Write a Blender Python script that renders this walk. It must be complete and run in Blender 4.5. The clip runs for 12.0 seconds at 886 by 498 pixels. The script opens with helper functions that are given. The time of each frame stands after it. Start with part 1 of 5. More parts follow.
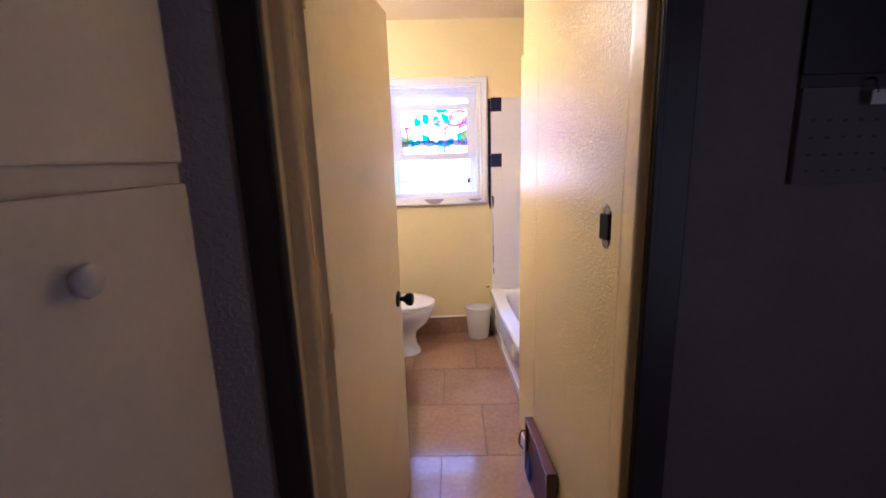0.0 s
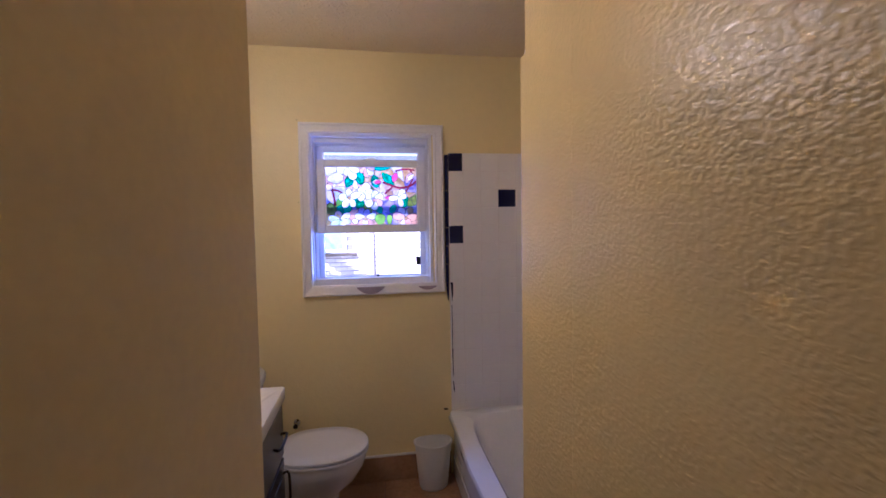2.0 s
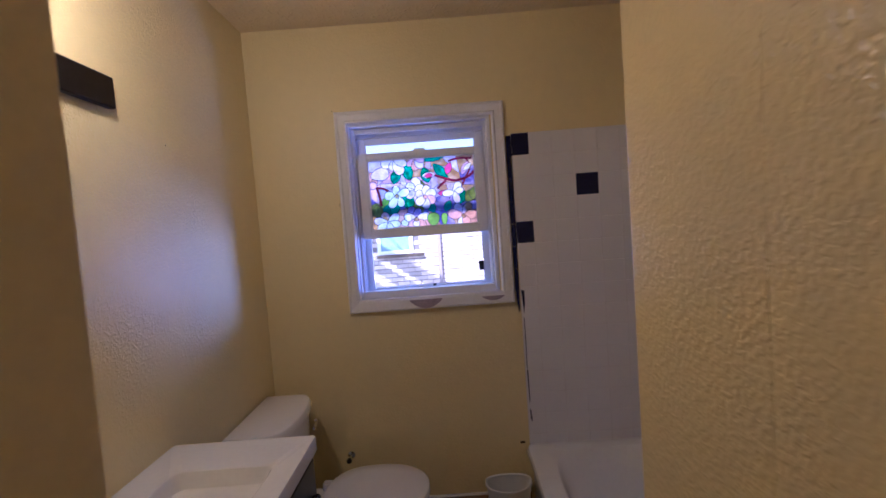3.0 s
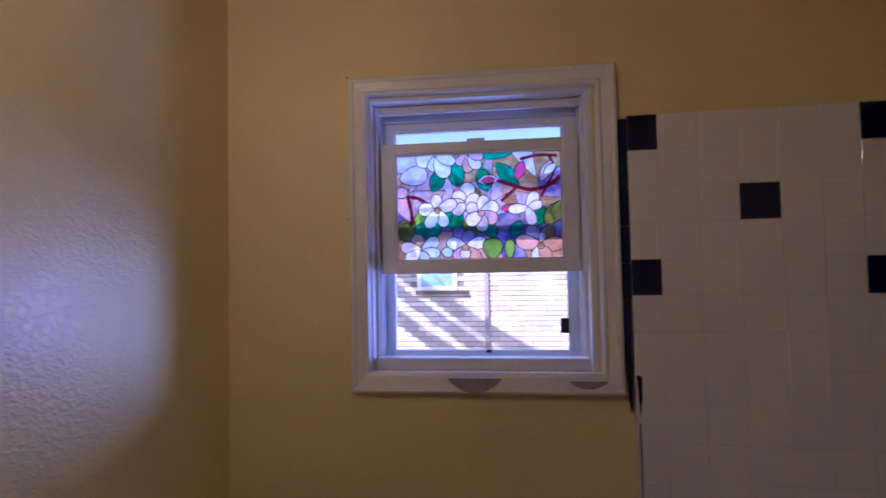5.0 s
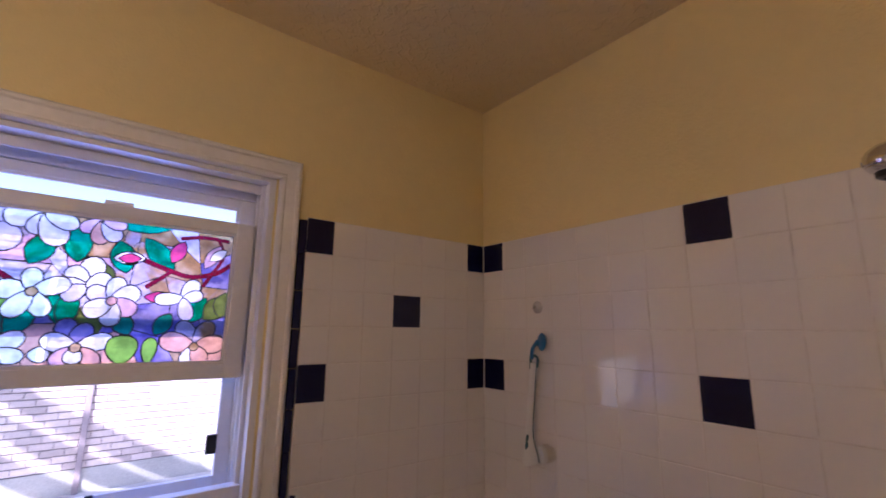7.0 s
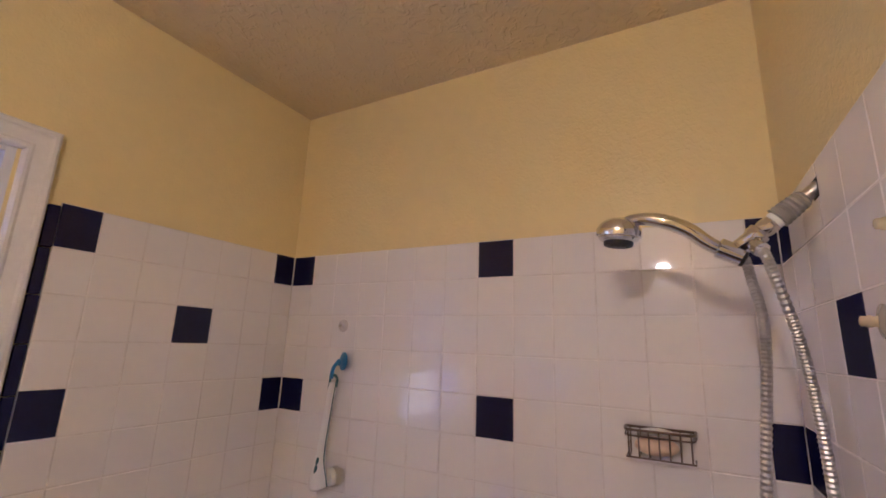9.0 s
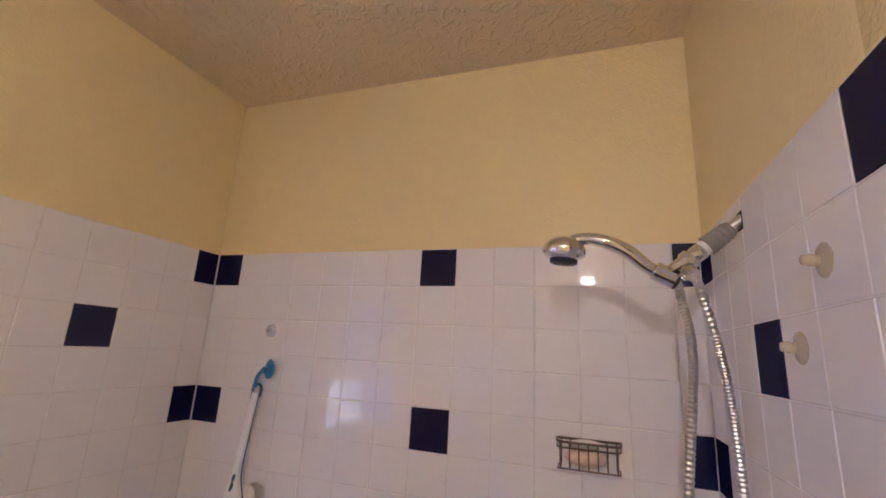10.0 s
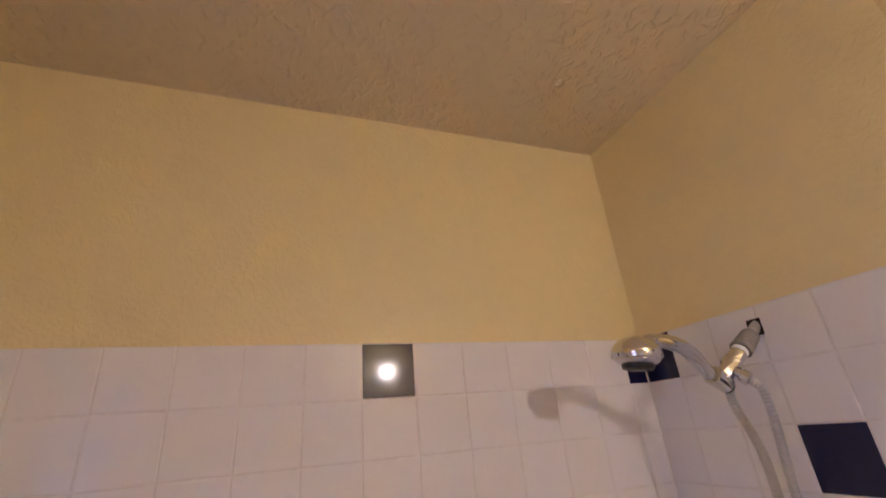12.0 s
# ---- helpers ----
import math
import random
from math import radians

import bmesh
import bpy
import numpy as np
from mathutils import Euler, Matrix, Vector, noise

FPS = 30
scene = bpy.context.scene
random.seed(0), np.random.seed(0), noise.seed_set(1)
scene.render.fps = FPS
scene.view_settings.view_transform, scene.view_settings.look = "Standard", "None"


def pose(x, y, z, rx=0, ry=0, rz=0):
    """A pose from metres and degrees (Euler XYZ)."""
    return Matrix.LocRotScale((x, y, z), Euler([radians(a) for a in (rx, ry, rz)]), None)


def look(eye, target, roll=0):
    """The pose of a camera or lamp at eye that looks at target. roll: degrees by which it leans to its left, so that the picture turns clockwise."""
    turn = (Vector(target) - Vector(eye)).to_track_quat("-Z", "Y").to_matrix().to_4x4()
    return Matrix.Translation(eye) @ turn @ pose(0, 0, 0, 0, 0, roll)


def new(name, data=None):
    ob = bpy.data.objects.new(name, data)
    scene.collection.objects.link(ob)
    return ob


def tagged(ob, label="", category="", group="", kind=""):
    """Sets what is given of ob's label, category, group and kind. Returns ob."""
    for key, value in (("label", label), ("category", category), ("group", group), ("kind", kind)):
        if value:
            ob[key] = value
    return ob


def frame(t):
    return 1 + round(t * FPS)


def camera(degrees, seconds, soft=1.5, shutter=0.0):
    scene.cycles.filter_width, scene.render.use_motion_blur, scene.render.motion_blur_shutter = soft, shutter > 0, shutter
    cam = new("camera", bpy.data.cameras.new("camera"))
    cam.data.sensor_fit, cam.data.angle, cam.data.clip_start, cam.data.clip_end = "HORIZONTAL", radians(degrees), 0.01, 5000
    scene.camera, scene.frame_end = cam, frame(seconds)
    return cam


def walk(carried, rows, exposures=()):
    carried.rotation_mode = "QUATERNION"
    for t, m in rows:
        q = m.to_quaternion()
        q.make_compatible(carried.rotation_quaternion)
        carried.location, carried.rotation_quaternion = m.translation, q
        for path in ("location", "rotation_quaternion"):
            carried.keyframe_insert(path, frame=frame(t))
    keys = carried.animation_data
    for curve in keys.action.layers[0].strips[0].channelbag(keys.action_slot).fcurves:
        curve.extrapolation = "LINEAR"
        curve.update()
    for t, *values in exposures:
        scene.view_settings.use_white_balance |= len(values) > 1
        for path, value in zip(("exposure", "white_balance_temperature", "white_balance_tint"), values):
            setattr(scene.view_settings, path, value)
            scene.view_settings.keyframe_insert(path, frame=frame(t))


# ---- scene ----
cam = camera(91.6, 12.0, soft=1.6, shutter=0.4)
PATH = [
    (0, (0.005, -0.183, 1.502), (0.072, 1.773, 1.089), -1.8),
    (0.5, (0.059, 0.066, 1.501), (0.132, 2.022, 1.094), -2.2),
    (1, (0.108, 0.287, 1.514), (0.189, 2.249, 1.133), -2.1),
    (1.5, (0.069, 0.555, 1.519), (0.264, 2.536, 1.325), -0.9),
    (2, (0.069, 0.811, 1.511), (0.402, 2.78, 1.414), -0.9),
    (2.5, (0.147, 1.046, 1.533), (0.325, 3.036, 1.448), -3.4),
    (2.7, (0.174, 1.122, 1.531), (0.245, 3.117, 1.42), -4.2),
    (4.3, (0.115, 1.745, 1.544), (-0.034, 3.738, 1.477), -2.9),
    (4.5, (0.105, 1.863, 1.51), (-0.117, 3.85, 1.573), -2.3),
    (4.7, (0.100, 1.960, 1.560), (-0.161, 3.943, 1.592), -3.2),
    (5, (0.111, 2.024, 1.526), (-0.088, 4.013, 1.589), -1.1),
    (5.2, (0.112, 2.062, 1.562), (0.158, 4.062, 1.612), -0.3),
    (5.5, (0.084, 2.103, 1.606), (0.482, 4.055, 1.79), 0.7),
    (6, (0.038, 2.106, 1.624), (0.846, 3.909, 1.935), -0.6),
    (6.5, (0.047, 2.11, 1.633), (1.113, 3.766, 1.98), 0.0),
    (7, (0.081, 2.107, 1.621), (1.293, 3.652, 1.998), 0.7),
    (7.5, (0.081, 2.083, 1.621), (1.475, 3.464, 2.009), 1.5),
    (7.7, (0.085, 2.068, 1.626), (1.544, 3.378, 2.014), 1.3),
    (9.3, (0.115, 2.075, 1.666), (1.849, 2.969, 2.107), 2.0),
    (9.5, (0.119, 2.076, 1.672), (1.869, 2.934, 2.116), 1.9),
    (9.8, (0.117, 2.096, 1.671), (1.926, 2.798, 2.130), 2.7),
    (10, (0.114, 2.114, 1.669), (1.949, 2.759, 2.135), 3.2),
    (10.2, (0.098, 2.165, 1.656), (1.953, 2.749, 2.122), 3.6),
    (10.5, (0.126, 2.223, 1.641), (1.985, 2.828, 2.063), 3.7),
    (10.8, (0.204, 2.365, 1.655), (2.129, 2.703, 2.079), 3.0),
    (11, (0.267, 2.435, 1.683), (2.212, 2.551, 2.133), 1.7),
    (11.2, (0.302, 2.500, 1.702), (2.223, 2.355, 2.239), 0.2),
    (11.5, (0.351, 2.624, 1.733), (2.19, 2.115, 2.332), -2.9),
    (12, (0.368, 2.724, 1.777), (2.082, 2.053, 2.559), -5.1),
]
EXPOSURES = [(0, 3.65, 4680, 28), (0.6, 3.6, 4680, 28), (1.0, 3.1, 4720, 28), (1.5, 2.43, 4650, 30), (2.0, 1.92, 4670, 30), (2.5, 1.62, 4670, 30), (4.3, 0.93, 5000, 32), (5.0, 0.9, 5050, 33), (5.5, 0.98, 5380, 34), (6.5, 1.4, 5280, 34), (7.7, 1.48, 5450, 33), (9.3, 2.4, 4890, 29), (10.5, 2.45, 4750, 27), (12, 2.37, 5050, 28)]
walk(cam, [(t, look(eye, target, roll)) for t, eye, target, roll in PATH], EXPOSURES)

# ---- world and light ----
world = bpy.data.worlds.new("world")
scene.world = world
world.use_nodes = True
SUN_UP, SUN_TURN = radians(48), radians(205)
sky = world.node_tree.nodes.new("ShaderNodeTexSky")
sky.sky_type, sky.sun_disc, sky.sun_elevation, sky.sun_rotation = "NISHITA", False, SUN_UP, SUN_TURN
back = world.node_tree.nodes["Background"]
world.node_tree.links.new(sky.outputs[0], back.inputs[0])
back.inputs[1].default_value = 0.15

sun_data = bpy.data.lights.new("sun", "SUN")
sun_data.energy, sun_data.angle, sun_data.color = 5.0, radians(0.5), (1.0, 0.95, 0.88)
sun = new("sun", sun_data)
SUN_DIR = Vector((math.sin(SUN_TURN) * math.cos(SUN_UP), math.cos(SUN_TURN) * math.cos(SUN_UP), math.sin(SUN_UP)))
sun.matrix_world = look(SUN_DIR * 30, (0, 0, 0))

# added lamp out of view stands in for yard daylight slanting through lower pane
day_data = bpy.data.lights.new("daylight_standin", "AREA")
day_data.shape, day_data.size, day_data.size_y = "RECTANGLE", 0.30, 0.34
day_data.energy, day_data.color = 12.5, (0.30, 0.41, 1.0)
day = new("daylight_standin", day_data)
day.matrix_world = look((1.10, 4.12, 1.26), (-0.73, 2.90, 1.45))

# added blue lamp, kept unseen, in place of sky light through the lower pane
over_data = bpy.data.lights.new("skylight_standin", "AREA")
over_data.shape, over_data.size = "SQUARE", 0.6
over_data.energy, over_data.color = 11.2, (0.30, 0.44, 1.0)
over = new("skylight_standin", over_data)
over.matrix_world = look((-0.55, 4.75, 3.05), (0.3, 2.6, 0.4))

# added fill lamp that brightens the hall; no opening or window is built there
hall_data = bpy.data.lights.new("hall_fill", "AREA")
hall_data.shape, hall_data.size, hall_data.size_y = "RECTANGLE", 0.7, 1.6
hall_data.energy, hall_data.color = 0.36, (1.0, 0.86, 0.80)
hall_light = new("hall_fill", hall_data)
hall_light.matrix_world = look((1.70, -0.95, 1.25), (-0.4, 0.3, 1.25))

# the warm bulb over the vanity
bulb_data = bpy.data.lights.new("bulb_light", "POINT")
bulb_data.energy, bulb_data.color, bulb_data.shadow_soft_size = 0.62, (1.0, 0.76, 0.49), 0.033
bulb_light = new("bulb_light", bulb_data)
bulb_light.location = (-0.53, 2.12, 2.15)


# ---- materials ----
def material(name, colour, rough=0.5, metal=0.0, vary=0.08, scale=6.0, fine=60.0, bump=0.0, bump_scale=80.0, coat=0.0, per_object=0.0, spec=0.5):
    """A surface with colour variation at two scales and an optional fine relief."""
    m = bpy.data.materials.new(name)
    m.use_nodes = True
    nt = m.node_tree
    b = nt.nodes["Principled BSDF"]
    b.inputs["Roughness"].default_value = rough
    b.inputs["Metallic"].default_value = metal
    b.inputs["Coat Weight"].default_value = coat
    b.inputs["Specular IOR Level"].default_value = spec
    n1, n2 = nt.nodes.new("ShaderNodeTexNoise"), nt.nodes.new("ShaderNodeTexNoise")
    n1.inputs["Scale"].default_value, n2.inputs["Scale"].default_value = scale, fine
    n1.inputs["Detail"].default_value, n2.inputs["Detail"].default_value = 3, 2
    src = nt.nodes.new("ShaderNodeNewGeometry").outputs["Position"]
    for n in (n1, n2):
        nt.links.new(src, n.inputs["Vector"])
    add = nt.nodes.new("ShaderNodeMath")
    add.operation = "ADD"
    nt.links.new(n1.outputs["Fac"], add.inputs[0])
    nt.links.new(n2.outputs["Fac"], add.inputs[1])
    last = add.outputs[0]
    if per_object:
        info = nt.nodes.new("ShaderNodeObjectInfo")
        mul = nt.nodes.new("ShaderNodeMath")
        mul.operation = "MULTIPLY_ADD"
        mul.inputs[1].default_value = per_object
        nt.links.new(info.outputs["Random"], mul.inputs[0])
        nt.links.new(last, mul.inputs[2])
        last = mul.outputs[0]
    ramp = nt.nodes.new("ShaderNodeMapRange")
    ramp.inputs[1].default_value, ramp.inputs[2].default_value = 0.6, 1.4 + per_object
    ramp.inputs[3].default_value, ramp.inputs[4].default_value = 1 - vary, 1 + vary
    nt.links.new(last, ramp.inputs[0])
    hsv = nt.nodes.new("ShaderNodeHueSaturation")
    hsv.inputs["Color"].default_value = (*colour, 1)
    nt.links.new(ramp.outputs[0], hsv.inputs["Value"])
    nt.links.new(hsv.outputs[0], b.inputs["Base Color"])
    if bump:
        n3 = nt.nodes.new("ShaderNodeTexNoise")
        n3.inputs["Scale"].default_value, n3.inputs["Detail"].default_value = bump_scale, 3
        nt.links.new(src, n3.inputs["Vector"])
        bp = nt.nodes.new("ShaderNodeBump")
        bp.inputs["Strength"].default_value, bp.inputs["Distance"].default_value = 1.0, bump
        nt.links.new(n3.outputs["Fac"], bp.inputs["Height"])
        nt.links.new(bp.outputs[0], b.inputs["Normal"])
    return m


def trowelled(name, colour, rough, depth, size, plateau=0.52, coat=0.0, soft=0.055, grain=0.35, twist=0.9, patchy=0.0):
    """Paint over a knocked-down plaster texture: flat-topped islands with soft rims."""
    m = material(name, colour, rough, vary=0.025, scale=1.5, fine=25, coat=coat)
    nt = m.node_tree
    b = nt.nodes["Principled BSDF"]
    src = nt.nodes.new("ShaderNodeNewGeometry").outputs["Position"]
    n = nt.nodes.new("ShaderNodeTexNoise")
    n.inputs["Scale"].default_value, n.inputs["Detail"].default_value, n.inputs["Distortion"].default_value = size, 1.5, twist
    nt.links.new(src, n.inputs["Vector"])
    step = nt.nodes.new("ShaderNodeMapRange")
    step.interpolation_type = "SMOOTHSTEP"
    step.inputs[1].default_value, step.inputs[2].default_value = plateau - soft, plateau + soft
    nt.links.new(n.outputs["Fac"], step.inputs[0])
    fine = nt.nodes.new("ShaderNodeTexNoise")
    fine.inputs["Scale"].default_value, fine.inputs["Detail"].default_value = size * 4, 2
    nt.links.new(src, fine.inputs["Vector"])
    mix = nt.nodes.new("ShaderNodeMath")
    mix.operation = "MULTIPLY_ADD"
    mix.inputs[1].default_value = grain
    nt.links.new(fine.outputs["Fac"], mix.inputs[0])
    nt.links.new(step.outputs[0], mix.inputs[2])
    bp = nt.nodes.new("ShaderNodeBump")
    bp.inputs["Strength"].default_value, bp.inputs["Distance"].default_value = 1.0, depth
    height = mix.outputs[0]
    if patchy:
        broad = nt.nodes.new("ShaderNodeTexNoise")
        broad.inputs["Scale"].default_value, broad.inputs["Detail"].default_value = 2.6, 2.0
        nt.links.new(src, broad.inputs["Vector"])
        xyz = nt.nodes.new("ShaderNodeSeparateXYZ")
        nt.links.new(src, xyz.inputs[0])
        rise = nt.nodes.new("ShaderNodeMath")
        rise.operation = "MULTIPLY_ADD"
        rise.inputs[1].default_value = 0.16
        nt.links.new(xyz.outputs["Z"], rise.inputs[0])
        nt.links.new(broad.outputs["Fac"], rise.inputs[2])
        keep = nt.nodes.new("ShaderNodeMapRange")
        keep.interpolation_type = "SMOOTHSTEP"
        keep.inputs[1].default_value, keep.inputs[2].default_value = 0.50, 0.90
        keep.inputs[3].default_value, keep.inputs[4].default_value = 1.0 - patchy, 1.0
        nt.links.new(rise.outputs[0], keep.inputs[0])
        thin = nt.nodes.new("ShaderNodeMath")
        thin.operation = "MULTIPLY"
        nt.links.new(height, thin.inputs[0])
        nt.links.new(keep.outputs[0], thin.inputs[1])
        height = thin.outputs[0]
    nt.links.new(height, bp.inputs["Height"])
    nt.links.new(bp.outputs[0], b.inputs["Normal"])
    return m


def pane_glass(name, tint=(1, 1, 1)):
    """A thin window pane: clear, with gloss that rises at grazing angles."""
    m = bpy.data.materials.new(name)
    m.use_nodes = True
    nt = m.node_tree
    nt.nodes.remove(nt.nodes["Principled BSDF"])
    out = nt.nodes["Material Output"]
    clear, gloss, mix, fres = (nt.nodes.new("ShaderNode" + k) for k in ("BsdfTransparent", "BsdfGlossy", "MixShader", "Fresnel"))
    clear.inputs[0].default_value = (*tint, 1)
    gloss.inputs["Roughness"].default_value = 0.02
    fres.inputs[0].default_value = 1.45
    nt.links.new(fres.outputs[0], mix.inputs[0])
    nt.links.new(clear.outputs[0], mix.inputs[1])
    nt.links.new(gloss.outputs[0], mix.inputs[2])
    nt.links.new(mix.outputs[0], out.inputs[0])
    return m


def film(name, colour, clear=0.50, other=None):
    """Coloured window film: mostly clear tint with some milky scatter."""
    m = bpy.data.materials.new(name)
    m.use_nodes = True
    nt = m.node_tree
    nt.nodes.remove(nt.nodes["Principled BSDF"])
    out = nt.nodes["Material Output"]
    thru, milk, mix = (nt.nodes.new("ShaderNode" + k) for k in ("BsdfTransparent", "BsdfTranslucent", "MixShader"))
    noise_tex = nt.nodes.new("ShaderNodeTexNoise")
    noise_tex.inputs["Scale"].default_value, noise_tex.inputs["Detail"].default_value = 45, 4
    nt.links.new(nt.nodes.new("ShaderNodeNewGeometry").outputs["Position"], noise_tex.inputs["Vector"])
    rng = nt.nodes.new("ShaderNodeMapRange")
    rng.inputs[1].default_value, rng.inputs[2].default_value, rng.inputs[3].default_value, rng.inputs[4].default_value = 0.3, 0.7, 0.72, 1.2
    nt.links.new(noise_tex.outputs["Fac"], rng.inputs[0])
    hsv = nt.nodes.new("ShaderNodeHueSaturation")
    hsv.inputs["Color"].default_value = (*colour, 1)
    nt.links.new(rng.outputs[0], hsv.inputs["Value"])
    if other:
        swirl = nt.nodes.new("ShaderNodeTexNoise")
        swirl.inputs["Scale"].default_value, swirl.inputs["Detail"].default_value, swirl.inputs["Distortion"].default_value = 13, 3, 0.8
        nt.links.new(nt.nodes.new("ShaderNodeNewGeometry").outputs["Position"], swirl.inputs["Vector"])
        ramp = nt.nodes.new("ShaderNodeValToRGB")
        ramp.color_ramp.elements[0].position, ramp.color_ramp.elements[0].color = 0.40, (*other, 1)
        ramp.color_ramp.elements[1].position, ramp.color_ramp.elements[1].color = 0.55, (*colour, 1)
        nt.links.new(swirl.outputs["Fac"], ramp.inputs[0])
        nt.links.new(ramp.outputs[0], hsv.inputs["Color"])
    nt.links.new(hsv.outputs[0], thru.inputs[0])
    nt.links.new(hsv.outputs[0], milk.inputs[0])
    mix.inputs[0].default_value = 1 - clear
    nt.links.new(thru.outputs[0], mix.inputs[1])
    nt.links.new(milk.outputs[0], mix.inputs[2])
    nt.links.new(mix.outputs[0], out.inputs[0])
    return m


def navy_glaze():
    """Deep navy glaze: dark body under a weak, even gloss."""
    m = material("navy_glazed_tile", (0.007, 0.008, 0.046), 0.6, vary=0.2, per_object=0.4, spec=0.0)
    nt = m.node_tree
    gloss, mix = nt.nodes.new("ShaderNodeBsdfGlossy"), nt.nodes.new("ShaderNodeMixShader")
    gloss.inputs["Roughness"].default_value = 0.08
    mix.inputs[0].default_value = 0.045
    nt.links.new(nt.nodes["Principled BSDF"].outputs[0], mix.inputs[1])
    nt.links.new(gloss.outputs[0], mix.inputs[2])
    nt.links.new(mix.outputs[0], nt.nodes["Material Output"].inputs[0])
    return m


YELLOW = (0.80, 0.665, 0.32)
M_WALL = trowelled("yellow_wall_paint", YELLOW, 0.40, 0.0005, 85, soft=0.14)
M_WESTWALL = trowelled("yellow_satin_wall_paint", YELLOW, 0.32, 0.0009, 82, 0.54, soft=0.14, grain=0.16, twist=1.1, patchy=0.85)
# hall wall right of the doorway, in a darker base colour than M_HALL
M_HALLDARK = material("dark_plum_wall_tone", (0.145, 0.117, 0.110), 0.6, vary=0.12, bump=0.0005)
M_ROUGHWALL = trowelled("yellow_knockdown_paint", (0.74, 0.60, 0.285), 0.24, 0.0008, 118, 0.5, soft=0.22, grain=0.12, twist=0.4, patchy=0.55)
M_CEIL = trowelled("ceiling_texture_paint", (0.75, 0.62, 0.37), 0.34, 0.0024, 38, 0.58, soft=0.12, grain=0.24, twist=0.9, patchy=0.6)
M_HALL = trowelled("hall_wall_paint", (0.50, 0.445, 0.43), 0.6, 0.001, 60)
M_WHITE = material("white_trim_paint", (0.80, 0.78, 0.76), 0.35, vary=0.05, bump=0.0004, bump_scale=120)
M_JAMB = material("cream_jamb_paint", (0.82, 0.64, 0.30), 0.32, vary=0.08, bump=0.0006, bump_scale=90)
M_DOOR = material("cream_door_paint", (0.74, 0.63, 0.38), 0.4, vary=0.05, bump=0.0003, bump_scale=150)
M_JAMBGLOSS = material("glossy_cream_stop_paint", (0.80, 0.60, 0.30), 0.14, vary=0.08, bump=0.0012, bump_scale=160)
# near-black colour carries the rail's backlit shade behind the film
M_BACKLITRAIL = material("backlit_shade_rail", (0.03, 0.03, 0.05), 0.5, vary=0.15)
M_SPOUT = material("mauve_downspout_paint", (0.30, 0.24, 0.25), 0.5, vary=0.15)
M_DARKWOOD = material("dark_casing_wood", (0.022, 0.018, 0.018), 0.45, vary=0.25, bump=0.0005)
M_VINYL = material("white_vinyl_sash", (0.78, 0.78, 0.80), 0.4, vary=0.05)
M_TILE = material("white_glazed_tile", (0.80, 0.77, 0.75), 0.05, vary=0.02, per_object=0.5, bump=0.0004, bump_scale=9, spec=0.4)
M_NAVY = navy_glaze()
M_GROUT = material("pale_grout", (0.73, 0.69, 0.66), 0.7, vary=0.15, bump=0.0006)
M_PORCELAIN = material("white_porcelain", (0.82, 0.81, 0.80), 0.08, vary=0.02, coat=0.5)
M_TUB = material("white_enamel", (0.85, 0.84, 0.82), 0.12, vary=0.03, coat=0.4)
M_SEAT = material("white_seat_plastic", (0.80, 0.79, 0.80), 0.22, vary=0.02)
M_BIN = material("white_bin_plastic", (0.82, 0.81, 0.78), 0.4, vary=0.04)
M_FLOOR = material("brown_stone_tile", (0.36, 0.215, 0.12), 0.16, vary=0.28, scale=5, fine=38, bump=0.0004, bump_scale=30, per_object=0.3, coat=0.5)
M_FLOORGROUT = material("brown_grout", (0.20, 0.12, 0.078), 0.85, vary=0.2, bump=0.0008)
M_CHROME = material("chrome", (0.72, 0.72, 0.73), 0.08, metal=1.0, vary=0.02)
M_STEELHOSE = material("brushed_steel_hose", (0.56, 0.55, 0.55), 0.38, metal=1.0, vary=0.05)
M_WIRE = material("brown_wire", (0.16, 0.12, 0.10), 0.35, metal=0.7, vary=0.2)
M_BLACK = material("black_plastic", (0.012, 0.012, 0.014), 0.35, vary=0.2)
M_BRONZE = material("oil_rubbed_bronze", (0.018, 0.014, 0.013), 0.3, metal=0.6, vary=0.3)
M_GREYRUBBER = material("grey_rubber_wrap", (0.25, 0.235, 0.215), 0.85, vary=0.15)
M_TEFLON = material("white_thread_tape", (0.82, 0.82, 0.80), 0.6, vary=0.04)
M_SOAP = material("tan_soap", (0.72, 0.54, 0.40), 0.45, vary=0.1)
M_TEAL = material("teal_plastic", (0.015, 0.15, 0.36), 0.3, vary=0.1)
M_TEALDARK = material("dark_teal_rubber", (0.035, 0.11, 0.13), 0.5, vary=0.1)
M_BRUSHWHITE = material("white_brush_plastic", (0.80, 0.79, 0.77), 0.3, vary=0.03)
M_BRISTLE = material("pale_bristles", (0.72, 0.68, 0.60), 0.7, vary=0.1)
M_AMBER = material("aged_clear_plastic", (0.66, 0.55, 0.33), 0.25, vary=0.1)
M_CLEARCUP = material("clear_suction_cup", (0.82, 0.78, 0.80), 0.12, vary=0.05)


def half_clear(m, share):
    """Thin see-through plastic: lets a share of the light pass straight on."""
    nt = m.node_tree
    clear, mix = nt.nodes.new("ShaderNodeBsdfTransparent"), nt.nodes.new("ShaderNodeMixShader")
    mix.inputs[0].default_value = share
    nt.links.new(nt.nodes["Principled BSDF"].outputs[0], mix.inputs[1])
    nt.links.new(clear.outputs[0], mix.inputs[2])
    nt.links.new(mix.outputs[0], nt.nodes["Material Output"].inputs[0])


